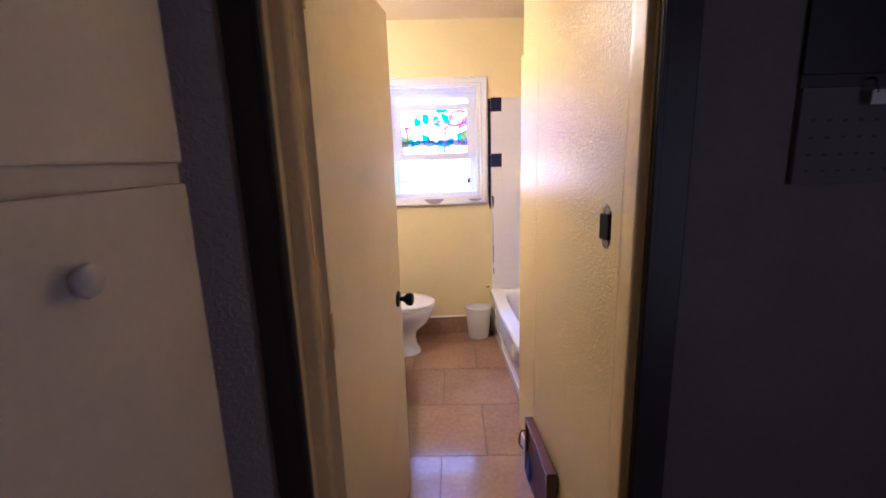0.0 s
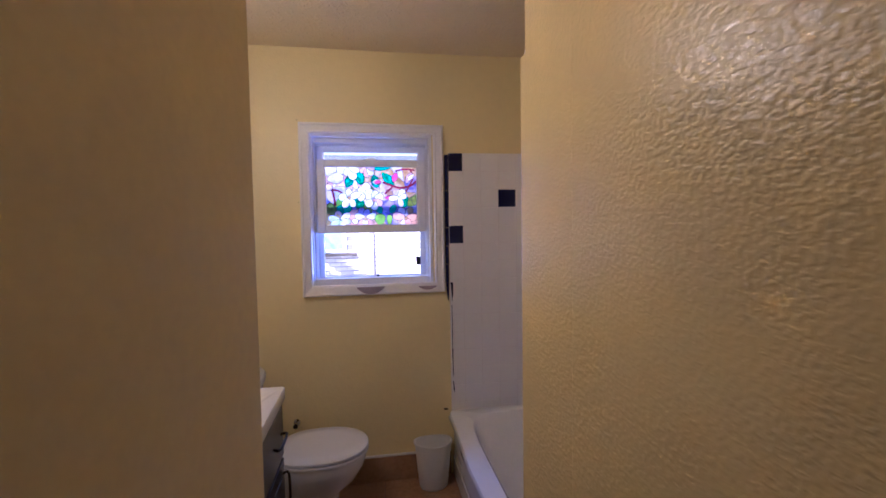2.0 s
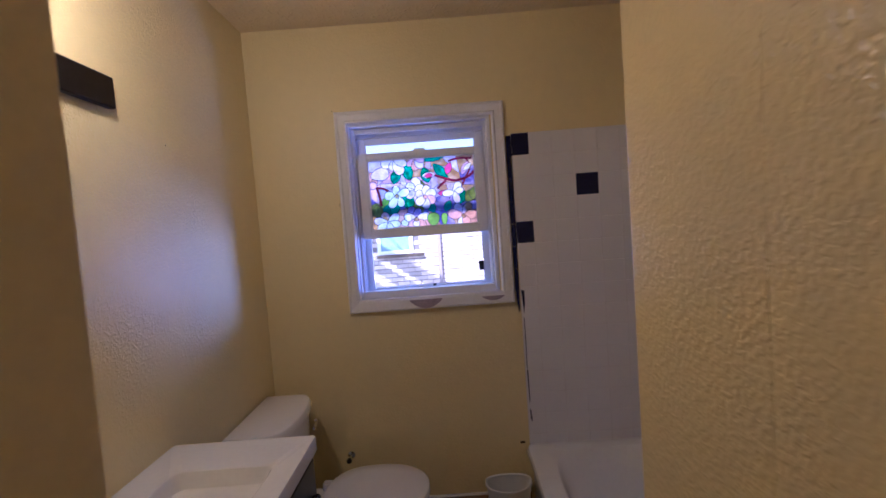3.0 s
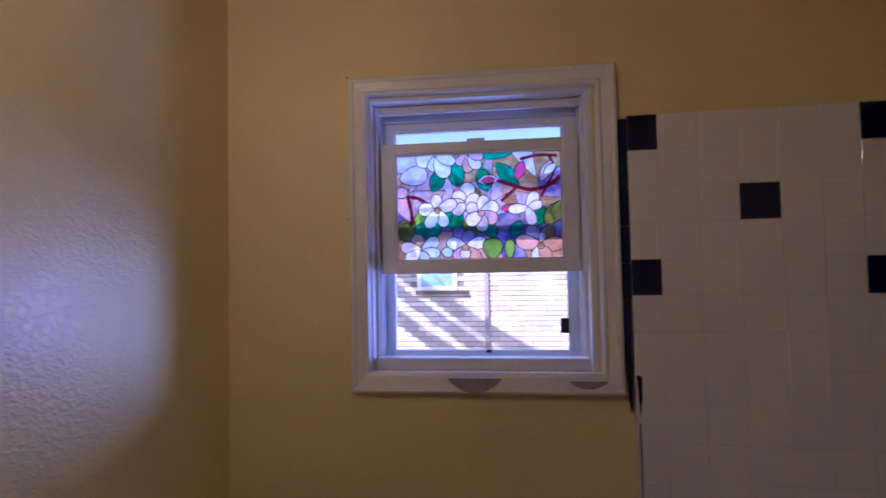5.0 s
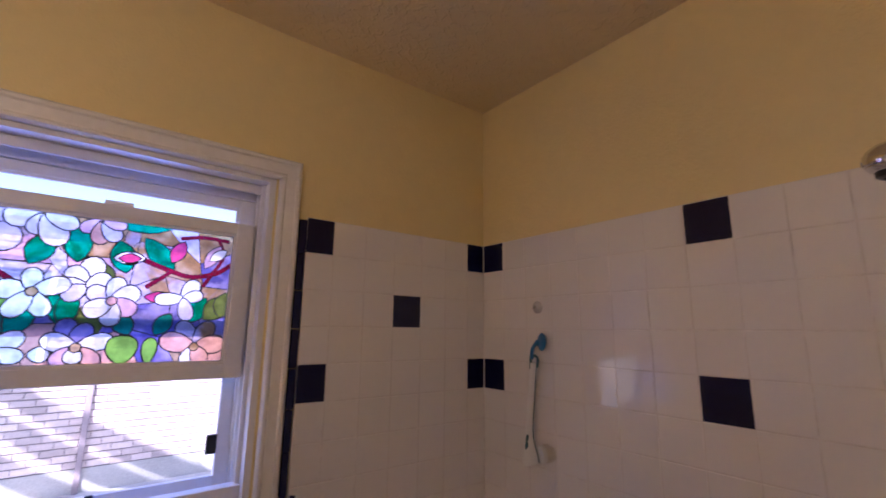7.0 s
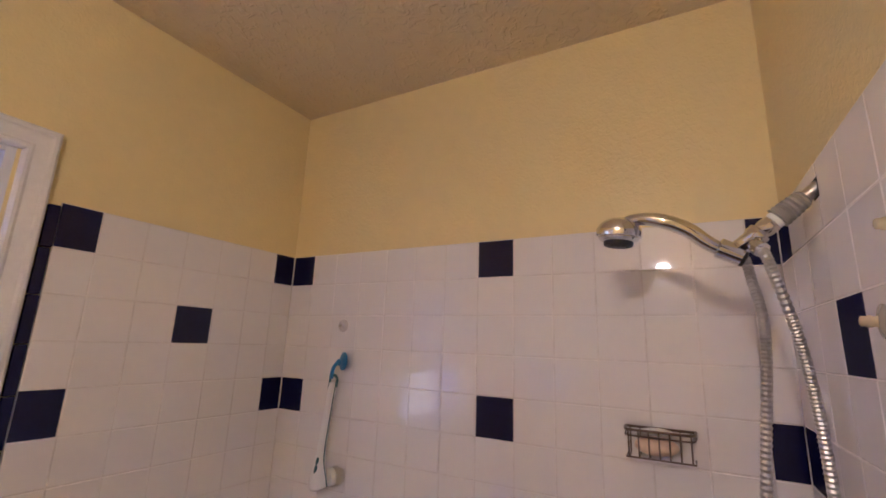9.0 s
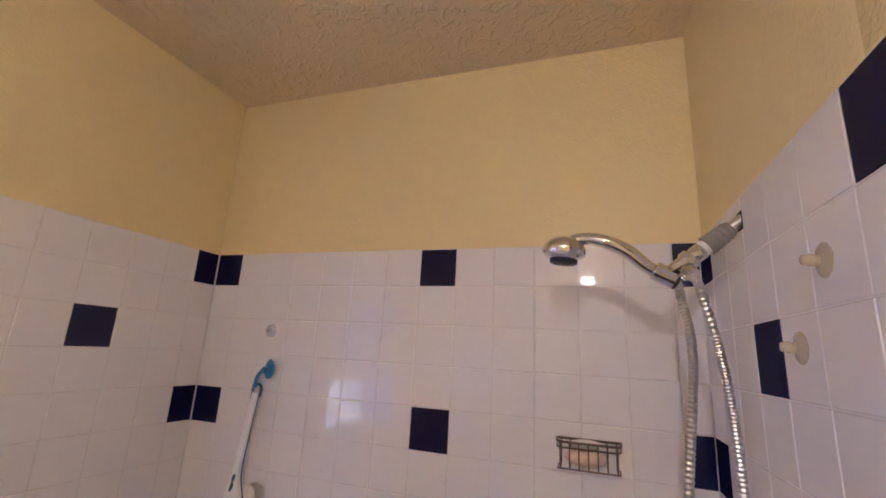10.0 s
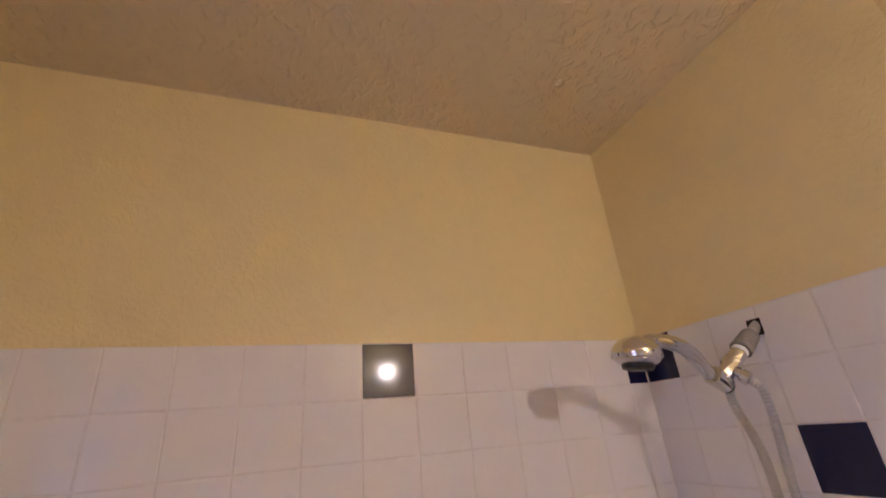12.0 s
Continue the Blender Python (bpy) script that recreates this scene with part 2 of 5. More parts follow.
M_DRIP = material("pale_plaster", (0.86, 0.76, 0.56), 0.4, vary=0.05)
M_CLEARDISC = material("clear_aged_disc", (0.80, 0.70, 0.48), 0.08, vary=0.06)
half_clear(M_CLEARDISC, 0.6)
half_clear(M_AMBER, 0.3)
half_clear(M_CLEARCUP, 0.45)
M_VANITY = material("dark_navy_cabinet_paint", (0.018, 0.02, 0.032), 0.3, vary=0.15)
M_COUNTER = material("white_cultured_marble", (0.80, 0.78, 0.74), 0.14, vary=0.03, coat=0.3)
M_DARKHOLE = material("dark_box_inside", (0.015, 0.014, 0.013), 0.9, vary=0.3)
M_PATCH = material("chipped_plaster", (0.24, 0.205, 0.16), 0.7, vary=0.95, scale=160, fine=420, bump=0.002, bump_scale=160)
M_REGISTER = material("brown_register_enamel", (0.13, 0.046, 0.030), 0.3, metal=0.2, vary=0.2)
M_BLUETAPE = material("blue_painters_tape", (0.03, 0.14, 0.55), 0.6, vary=0.08)
M_STAIN = material("worn_sill_patch", (0.33, 0.27, 0.33), 0.6, vary=0.25, scale=60, fine=200)
M_CABINET = material("white_cabinet_paint", (0.60, 0.555, 0.53), 0.4, vary=0.05, bump=0.0003)
M_KNOB = material("white_ceramic_knob", (0.62, 0.60, 0.62), 0.2, vary=0.03)
# the pale page's paper is coloured dark grey to sit dim in the hall
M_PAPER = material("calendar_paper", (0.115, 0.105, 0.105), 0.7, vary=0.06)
M_PRINT = material("dark_calendar_print", (0.012, 0.011, 0.014), 0.4, vary=0.5, scale=30, fine=90)
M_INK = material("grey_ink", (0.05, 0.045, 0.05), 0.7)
M_CONCRETE = material("pale_concrete", (0.46, 0.44, 0.41), 0.9, vary=0.2, scale=1.5, bump=0.002)
M_MORTAR = material("brick_mortar", (0.20, 0.17, 0.17), 0.95, vary=0.2)
M_GREENBIN = material("blue_recycling_plastic", (0.05, 0.22, 0.34), 0.45, vary=0.1)
M_SHINGLE = material("grey_shingles", (0.10, 0.10, 0.10), 0.9, vary=0.3)
M_GLASS = pane_glass("clear_pane")
# opaque blue base colour stands for sky reflected in the neighbour's panes
M_SKYGLASS = material("sky_reflection_glass", (0.22, 0.34, 0.42), 0.06, vary=0.3)


def brick_material():
    m = material("pink_tan_brick", (0.60, 0.50, 0.47), 0.9, vary=0.15, bump=0.0015, bump_scale=60)
    nt = m.node_tree
    geo = nt.nodes.new("ShaderNodeNewGeometry")
    b = nt.nodes["Principled BSDF"]
    old = b.inputs["Base Color"].links[0].from_socket
    hsv = nt.nodes.new("ShaderNodeHueSaturation")
    rng = nt.nodes.new("ShaderNodeMapRange")
    rng.inputs[3].default_value, rng.inputs[4].default_value = 0.72, 1.22
    nt.links.new(geo.outputs["Random Per Island"], rng.inputs[0])
    nt.links.new(rng.outputs[0], hsv.inputs["Value"])
    nt.links.new(old, hsv.inputs["Color"])
    nt.links.new(hsv.outputs[0], b.inputs["Base Color"])
    return m


M_BRICK = brick_material()


# ---- mesh helpers ----
def finish(bm, name, mat):
    bmesh.ops.recalc_face_normals(bm, faces=bm.faces)
    me = bpy.data.meshes.new(name)
    bm.to_mesh(me)
    bm.free()
    me.materials.append(mat)
    return me


def smooth_by_angle(me, degrees=40):
    """Smooth shading, with edges sharper than the angle kept hard."""
    for p in me.polygons:
        p.use_smooth = True
    b = bmesh.new()
    b.from_mesh(me)
    for e in b.edges:
        e.smooth = len(e.link_faces) == 2 and e.calc_face_angle(0) < radians(degrees)
    b.to_mesh(me)
    b.free()


def part(name, bm, mat, parent=None, label="", smooth=False):
    ob = new(name, finish(bm, name, mat))
    if smooth:
        smooth_by_angle(ob.data)
    if parent is not None:
        ob.parent = parent
    if label:
        ob["label"] = label
    return ob


def thing(name, label, category, group="", kind=""):
    return tagged(new(name), label, category, group, kind)


def structure(name, bm, mat, label, category, smooth=False):
    ob = part(name, bm, mat, smooth=smooth)
    return tagged(ob, label, category, "", "structure")


def box_in(bm, x0, x1, y0, y1, z0, z1, bevel=0.0, segs=2):
    r = bmesh.ops.create_cube(bm, size=1)
    vs = r["verts"]
    bmesh.ops.transform(bm, matrix=Matrix.LocRotScale(((x0 + x1) / 2, (y0 + y1) / 2, (z0 + z1) / 2), None, (x1 - x0, y1 - y0, z1 - z0)), verts=vs)
    if bevel:
        es = list({e for v in vs for e in v.link_edges})
        bmesh.ops.bevel(bm, geom=es, offset=bevel, segments=segs, profile=0.6, affect="EDGES")
    return bm


def box(x0, x1, y0, y1, z0, z1, bevel=0.0, segs=2):
    return box_in(bmesh.new(), x0, x1, y0, y1, z0, z1, bevel, segs)


def prism(points, z0, z1, bevel=0.0):
    """An upright prism over a plan outline."""
    bm = bmesh.new()
    low = [bm.verts.new((x, y, z0)) for x, y in points]
    high = [bm.verts.new((x, y, z1)) for x, y in points]
    n = len(points)
    bm.faces.new(low[::-1])
    bm.faces.new(high)
    for i in range(n):
        bm.faces.new((low[i], low[(i + 1) % n], high[(i + 1) % n], high[i]))
    if bevel:
        bmesh.ops.bevel(bm, geom=list(bm.edges), offset=bevel, segments=2, profile=0.6, affect="EDGES")
    return bm


def loft(rings, cap=True):
    """Skin closed rings of equal length."""
    bm = bmesh.new()
    rows = [[bm.verts.new(p) for p in ring] for ring in rings]
    n = len(rows[0])
    for a, b in zip(rows, rows[1:]):
        for i in range(n):
            bm.faces.new((a[i], a[(i + 1) % n], b[(i + 1) % n], b[i]))
    if cap:
        bm.faces.new(rows[0][::-1])
        bm.faces.new(rows[-1])
    return bm


def basis_for(d):
    d = Vector(d).normalized()
    u = d.cross(Vector((0, 0, 1)))
    if u.length < 1e-4:
        u = Vector((1, 0, 0))
    u.normalize()
    return u, d.cross(u).normalized()


def turned(profile, origin, axis, segs=24):
    """A lathed solid: (distance along the axis, radius) pairs."""
    o, d = Vector(origin), Vector(axis).normalized()
    u, v = basis_for(d)
    return loft([[o + d * a + (u * math.cos(2 * math.pi * i / segs) + v * math.sin(2 * math.pi * i / segs)) * r for i in range(segs)] for a, r in profile])


def smooth_line(points, steps=8):
    """Points along a Catmull-Rom curve through the given points."""
    ps = [Vector(p) for p in points]
    ps = [2 * ps[0] - ps[1]] + ps + [2 * ps[-1] - ps[-2]]
    out = []
    for a, b, c, d in zip(ps, ps[1:], ps[2:], ps[3:]):
        for k in range(steps):
            t = k / steps
            out.append(0.5 * ((2 * b) + (c - a) * t + (2 * a - 5 * b + 4 * c - d) * t * t + (3 * b - a - 3 * c + d) * t ** 3))
    return out + [ps[-2]]


def tube(points, radius, segs=12, steps=8, radii=None):
    """A round bar along a smooth line; radii may vary along it."""
    line = smooth_line(points, steps)
    n = len(line)
    rings, u = [], None
    for i, p in enumerate(line):
        d = (line[min(i + 1, n - 1)] - line[max(i - 1, 0)]).normalized()
        if u is None:
            u, v = basis_for(d)
        u = (u - d * u.dot(d)).normalized()
        v = d.cross(u)
        r = radius if radii is None else radii(i / (n - 1), i)
        rings.append([p + (u * math.cos(2 * math.pi * k / segs) + v * math.sin(2 * math.pi * k / segs)) * r for k in range(segs)])
    return loft(rings)


def superellipse(cx, cy, z, ax, ay, n=32, power=2.6):
    pts = []
    for i in range(n):
        a = 2 * math.pi * i / n
        c, s = math.cos(a), math.sin(a)
        pts.append(Vector((cx + ax * math.copysign(abs(c) ** (2 / power), c), cy + ay * math.copysign(abs(s) ** (2 / power), s), z)))
    return pts


# ---- structure ----
XW, XE, YN, YS, CEIL = -0.73, 1.25, 3.36, 1.861, 2.53
PITCH, TOP = 0.1075, 1.955
SKEW = 0.031  # the window wall runs slightly inward towards the tub corner


def wall_with_opening(x0, x1, y0, y1, ox0, ox1, oz0, oz1, z1=CEIL, z0=0.0):
    bm = bmesh.new()
    box_in(bm, x0, ox0, y0, y1, z0, z1)
    box_in(bm, ox1, x1, y0, y1, z0, z1)
    box_in(bm, ox0, ox1, y0, y1, oz1, z1)
    if oz0 > z0:
        box_in(bm, ox0, ox1, y0, y1, z0, oz0)
    return bm


wall_north = structure("wall_north", wall_with_opening(-0.88, 1.40, YN, YN + 0.16, -0.265, 0.440, 1.165, 2.06), M_WALL, "pale yellow painted bathroom wall round the window", "wall")
for v in wall_north.data.vertices:
    if v.co.x > 1.0 and v.co.y < YN + 0.01:
        v.co.y -= SKEW * (v.co.x - 0.44)
wall_east = structure("wall_east", box(XE, XE + 0.15, 0.869, YN, 0, CEIL), M_WALL, "pale yellow wall above white tub tiles", "wall")
wall_west = structure("wall_west", box(XW - 0.15, XW, 0.87, YN, 0, CEIL), M_WESTWALL, "pale yellow textured wall behind toilet and vanity", "wall")
wall_south = structure("wall_south", box(0.575, XE, YS - 0.12, YS, 0, CEIL), M_WALL, "yellow end wall carrying the shower arm", "wall")


def side_wall():
    """The partition beside the door, with a hole cut for a switch box."""
    bm = bmesh.new()
    a, b = Vector((0.490, 0.87)), Vector((0.463, YS))

    def at(y, off=0.0):
        t = (y - a.y) / (b.y - a.y)
        return (a.x + (b.x - a.x) * t + off, y)

    def block(y0, y1, z0, z1):
        p = [at(y0), at(y1), (0.575, y1), (0.575, y0)]
        low = [bm.verts.new((*q, z0)) for q in p]
        high = [bm.verts.new((*q, z1)) for q in p]
        bm.faces.new(low[::-1])
        bm.faces.new(high)
        for i in range(4):
            bm.faces.new((low[i], low[(i + 1) % 4], high[(i + 1) % 4], high[i]))

    block(0.87, 0.922, 0, CEIL)
    block(0.975, YS, 0, CEIL)
    block(0.922, 0.975, 0, 1.262)
    block(0.922, 0.975, 1.352, CEIL)
    return bm


wall_side = structure("wall_partition", side_wall(), M_ROUGHWALL, "glossy yellow knockdown-textured wall with an empty switch hole", "wall")
structure("trim_tile_return", prism([(0.4690, 1.62), (0.4530, YS - 0.002), (0.4530, YS + 0.006), (0.4640, YS + 0.006), (0.4720, 1.62)], 0.10, TOP - 0.02), M_ROUGHWALL, "painted plaster build-up at tiled wall end", "trim")

wall_door = structure("wall_door", wall_with_opening(-0.95, 0.582, 0.765, 0.869, -0.352, 0.526, 0, 2.07), M_HALL, "dim grey-mauve hall wall round the bathroom doorway", "wall")
structure("wall_door_inner", box(XW, -0.352, 0.869, 0.873, 0, CEIL), M_WALL, "yellow bathroom face of the doorway wall", "wall")
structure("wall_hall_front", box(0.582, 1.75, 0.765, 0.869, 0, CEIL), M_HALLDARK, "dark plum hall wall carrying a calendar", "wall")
structure("wall_hall_left", box(-1.05, -0.95, -1.4, 0.765, 0, CEIL), M_HALL, "dim hall side wall", "wall")
structure("wall_hall_right", box(1.75, 1.85, -1.4, 0.765, 0, CEIL), M_HALL, "dim hall side wall", "wall")
structure("wall_hall_back", box(-1.05, 1.85, -1.5, -1.4, 0, CEIL), M_HALL, "dim wall at the far end of the hall", "wall")
structure("ceiling", box(-1.05, 1.85, -1.5, YN + 0.16, CEIL, CEIL + 0.15), M_CEIL, "tan stippled textured plaster ceiling", "ceiling")
structure("floor_base", box(-1.05, 1.85, -1.5, YN + 0.16, -0.15, -0.004), M_FLOORGROUT, "brown grout bed under the floor tiles", "floor")

# door frame
jamb = thing("door_frame", "cream painted door jamb with a glossy stop", "door frame", kind="structure")
part("jamb_post", prism([(-0.352, 0.765), (-0.307, 0.765), (-0.300, 0.8695), (-0.352, 0.8695)], 0, 2.05), M_JAMB, jamb)
part("jamb_post", prism([(0.497, 0.765), (0.4985, 0.800), (0.4905, 0.8695), (0.526, 0.8695), (0.526, 0.765)], 0, 2.05), M_JAMB, jamb)
part("jamb_head", box(-0.352, 0.526, 0.765, 0.869, 2.05, 2.07, 0.002), M_JAMB, jamb)
part("door_stop", prism([(-0.3035, 0.795), (-0.278, 0.796), (-0.273, 0.798), (-0.268, 0.804), (-0.265, 0.813), (-0.264, 0.821), (-0.3015, 0.822)], 0, 2.05), M_JAMBGLOSS, jamb, "glossy cream door stop")
part("door_stop", prism([(0.4985, 0.774), (0.480, 0.774), (0.4775, 0.777), (0.4765, 0.826), (0.480, 0.830), (0.4960, 0.830)], 0, 2.05), M_JAMB, jamb)
part("stop_head", box(-0.264, 0.476, 0.790, 0.822, 2.034, 2.0495, 0.002), M_JAMB, jamb)

casing = thing("dark_door_casing", "near-black wooden casing round the doorway, hall side", "door casing", kind="structure")


def casing_strip(x0, x1, inner_right):
    bm = bmesh.new()
    box_in(bm, x0, x1, 0.747, 0.7645, 0, 2.12, 0.003)
    e = (x1 - 0.016, x1 - 0.003) if inner_right else (x0 + 0.003, x0 + 0.016)
    box_in(bm, e[0], e[1], 0.7425, 0.7475, 0, 2.11, 0.002)
    return bm


part("casing_strip", casing_strip(-0.386, -0.305, True), M_DARKWOOD, casing)
part("casing_strip", casing_strip(0.497, 0.581, False), M_DARKWOOD, casing)
part("casing_head", box(-0.304, 0.496, 0.747, 0.7645, 2.05, 2.12, 0.003), M_DARKWOOD, casing)

# baseboards
structure("baseboard_partition", prism([(0.4775, 0.89), (0.4505, YS - 0.05), (0.4625, YS - 0.05), (0.4895, 0.89)], 0, 0.085, 0.002), M_WHITE, "white painted baseboard on the yellow partition", "baseboard")
bb = structure("baseboard_north", box(-0.35, 0.53, YN - 0.011, YN - 0.001, 0, 0.150, 0.002), M_FLOOR, "brown tile baseboard with white caulk on top", "baseboard")
part("caulk_line", box(-0.35, 0.53, YN - 0.015, YN - 0.001, 0.1505, 0.162, 0.004), M_WHITE, bb, "white caulk line")

# ---- the door ----
D0, DD = Vector((-0.240, 0.826)), Vector((0.121, 0.740)).normalized()
DN = Vector((-DD.y, DD.x))


def door_point(along, out, z):
    p = D0 + DD * along - DN * out
    return Vector((p.x, p.y, z))


def door():
    d = tagged(new("door_1"), "cream painted flush door standing open into the bathroom", "door", "", "structure")
    q = [door_point(0, 0, 0), door_point(0.752, 0, 0), door_point(0.752, -0.035, 0), door_point(0, -0.035, 0)]
    part("leaf", prism([(p.x, p.y) for p in q], 0.012, 2.035, 0.002), M_DOOR, d)
    axis = Vector((-DN.x, -DN.y, 0))
    o = door_point(0.690, 0, 0.944)
    k = part("door_knob", turned([(0.003, 0.010), (0.022, 0.010), (0.030, 0.016), (0.040, 0.026), (0.052, 0.0275), (0.062, 0.024), (0.066, 0.012), (0.067, 0.001)], o, axis), M_BRONZE, d, "dark bronze round knob", True)
    part("rose", turned([(0.0, 0.033), (0.005, 0.033), (0.009, 0.028), (0.0095, 0.010)], o, axis), M_BRONZE, k, smooth=True)
    for z in (0.25, 1.05, 1.82):
        h = D0 - DN * 0.004 - DD * 0.006
        part("hinge", turned([(0, 0.005), (0.09, 0.005)], (h.x, h.y, z), (0, 0, 1), 10), M_JAMB, d, smooth=True)
    return d


door()

# ---- window ----
WX0, WX1, WZ0, WZ1 = -0.265, 0.440, 1.165, 2.06


def casing_profile_bar(p0, p1, inward, width, depths):
    """A moulded casing bar along p0-p1 on the north wall; inward points to the opening."""
    p0, p1, w = Vector(p0), Vector(p1), Vector(inward)
    along = (p1 - p0).normalized()
    rings = []
    for end, s in ((p0, 1), (p1, -1)):
        ring = []
        for f, d in depths:
            ring.append(end + w * (f * width) + along * (s * f * width) + Vector((0, -d, 0)))
        ring.append(end + w * width + along * (s * width) + Vector((0, 0.0, 0)))
        ring.append(end + Vector((0, 0, 0)))
        rings.append(ring)
    return loft(rings)


def window():
    w = tagged(new("window_1"), "white double-hung window with stained-glass film on the raised sash", "window", "", "structure")
    prof = [(0.0, 0.020), (0.10, 0.026), (0.22, 0.026), (0.30, 0.021), (0.72, 0.017), (0.82, 0.021), (0.92, 0.020), (1.0, 0.012)]
    y = YN - 0.0005
    x0, x1, z0, z1, wd = -0.313, 0.507, 1.131, 2.115, 0.060
    part("casing_head", casing_profile_bar((x1, y, z1), (x0, y, z1), (0, 0, -1), wd, prof), M_WHITE, w)
    part("casing_side", casing_profile_bar((x0, y, z1), (x0, y, z0), (1, 0, 0), wd, prof), M_WHITE, w)
    part("casing_side", casing_profile_bar((x1, y, z0), (x1, y, z1), (-1, 0, 0), wd, prof), M_WHITE, w)
    sill = part("window_sill", casing_profile_bar((x0, y, z0), (x1, y, z0), (0, 0, 1), wd, [(0.0, 0.030), (0.12, 0.034), (0.3, 0.030), (0.8, 0.022), (1.0, 0.016)]), M_WHITE, w)

    def scrape(cx, hw, zt, dep):
        bm = bmesh.new()
        n = 18
        top = [bm.verts.new((cx - hw + 2 * hw * i / n, YN - 0.0345, zt)) for i in range(n + 1)]
        low = [bm.verts.new((v.co.x, YN - 0.0356, zt - dep * max(0.03, math.sin(math.pi * i / n)) ** 0.7)) for i, v in enumerate(top)]
        for i in range(n):
            bm.faces.new((top[i], top[i + 1], low[i + 1], low[i]))
        r = bmesh.ops.extrude_face_region(bm, geom=list(bm.faces))
        bmesh.ops.translate(bm, verts=[e for e in r["geom"] if isinstance(e, bmesh.types.BMVert)], vec=(0, 0.002, 0))
        return bm

    part("bare_patch", scrape(0.068, 0.080, 1.178, 0.044), M_STAIN, sill, "bare purple-grey scraped patch")
    part("bare_patch", scrape(0.400, 0.055, 1.171, 0.022), M_STAIN, sill, "faint scraped patch")
    # lining of the opening
    part("lining", box(WX0, WX0 + 0.018, YN, YN + 0.155, WZ0, WZ1, 0.001), M_VINYL, w)
    part("lining", box(WX1 - 0.018, WX1, YN, YN + 0.155, WZ0, WZ1, 0.001), M_VINYL, w)
    part("lining", box(WX0 + 0.018, WX1 - 0.018, YN, YN + 0.155, WZ1 - 0.018, WZ1, 0.001), M_VINYL, w)
    part("lining", box(WX0 + 0.018, WX1 - 0.018, YN, YN + 0.155, WZ0, WZ0 + 0.022, 0.001), M_VINYL, w)
    part("stool_rail", box(WX0 + 0.0185, WX1 - 0.0185, YN + 0.020, YN + 0.058, WZ0 + 0.0225, 1.226, 0.003), M_VINYL, w, "white raised rail along the sill")
    part("head_stop", box(WX0 + 0.018, WX1 - 0.018, YN + 0.100, YN + 0.155, 2.004, WZ1 - 0.018, 0.002), M_VINYL, w)
    part("head_stop", box(WX0 + 0.018, WX1 - 0.018, YN + 0.048, YN + 0.056, 2.015, WZ1 - 0.018, 0.001), M_VINYL, w)
    for x in (WX0 + 0.018, WX1 - 0.030):
        for yy in (0.035, 0.078, 0.118):
            part("track_rib", box(x, x + 0.012, YN + yy, YN + yy + 0.006, WZ0 + 0.022, WZ1 - 0.018, 0.001), M_VINYL, w)

    def sash(name, x0, x1, y0, y1, z0, z1, side, low, top, label, low_mat=None):
        s = part(name, box(x0, x0 + side, y0, y1, z0, z1, 0.003), M_VINYL, w, label)
        part("stile", box(x1 - side, x1, y0, y1, z0, z1, 0.003), M_VINYL, s)
        part("rail", box(x0 + side, x1 - side, y0 + 0.001, y1 - 0.001, z0, z0 + low, 0.003), low_mat or M_VINYL, s)
        part("rail", box(x0 + side, x1 - side, y0 + 0.001, y1 - 0.001, z1 - top, z1, 0.003), M_VINYL, s)
        g = 0.007
        part("glazing_bead", box(x0 + side, x1 - side, y0 + 0.006, y1 - 0.006, z0 + low, z0 + low + g, 0.001), M_VINYL, s)
        part("glazing_bead", box(x0 + side, x1 - side, y0 + 0.006, y1 - 0.006, z1 - top - g, z1 - top, 0.001), M_VINYL, s)
        part("glazing_bead", box(x0 + side, x0 + side + g, y0 + 0.006, y1 - 0.006, z0 + low + g, z1 - top - g, 0.001), M_VINYL, s)
        part("glazing_bead", box(x1 - side - g, x1 - side, y0 + 0.006, y1 - 0.006, z0 + low + g, z1 - top - g, 0.001), M_VINYL, s)
        ym = (y0 + y1) / 2
        p = part("pane", box(x0 + side, x1 - side, ym - 0.0015, ym + 0.0015, z0 + low, z1 - top), M_GLASS, s)
        p.visible_shadow = False
        return s

    inner = sash("inner_sash", -0.232, 0.408, YN + 0.062, YN + 0.092, 1.490, 1.922, 0.046, 0.040, 0.034, "raised white inner sash")
    sash("outer_sash", -0.246, 0.421, YN + 0.104, YN + 0.130, 1.598, 2.002, 0.050, 0.040, 0.026, "white outer sash, meeting rail coloured dark as if backlit", M_BACKLITRAIL)
    storm = part("storm_frame", box(-0.247, -0.203, YN + 0.132, YN + 0.150, 1.187, 2.04, 0.002), M_VINYL, w, "white storm frame")
    part("storm_stile", box(0.378, 0.422, YN + 0.132, YN + 0.150, 1.187, 2.04, 0.002), M_VINYL, storm)
    part("storm_rail", box(-0.203, 0.378, YN + 0.133, YN + 0.149, 1.187, 1.228, 0.002), M_VINYL, storm)
    part("storm_latch", box(0.105, 0.122, YN + 0.122, YN + 0.133, 1.221, 1.232, 0.002), M_BLACK, storm, "small black latch")
    part("storm_latch", box(0.352, 0.378, YN + 0.126, YN + 0.138, 1.285, 1.335, 0.002), M_BLACK, storm, "dark side latch")
    part("sash_lock", box(0.055, 0.115, YN + 0.070, YN + 0.104, 1.922, 1.934, 0.004), M_VINYL, inner)
    return w


window()


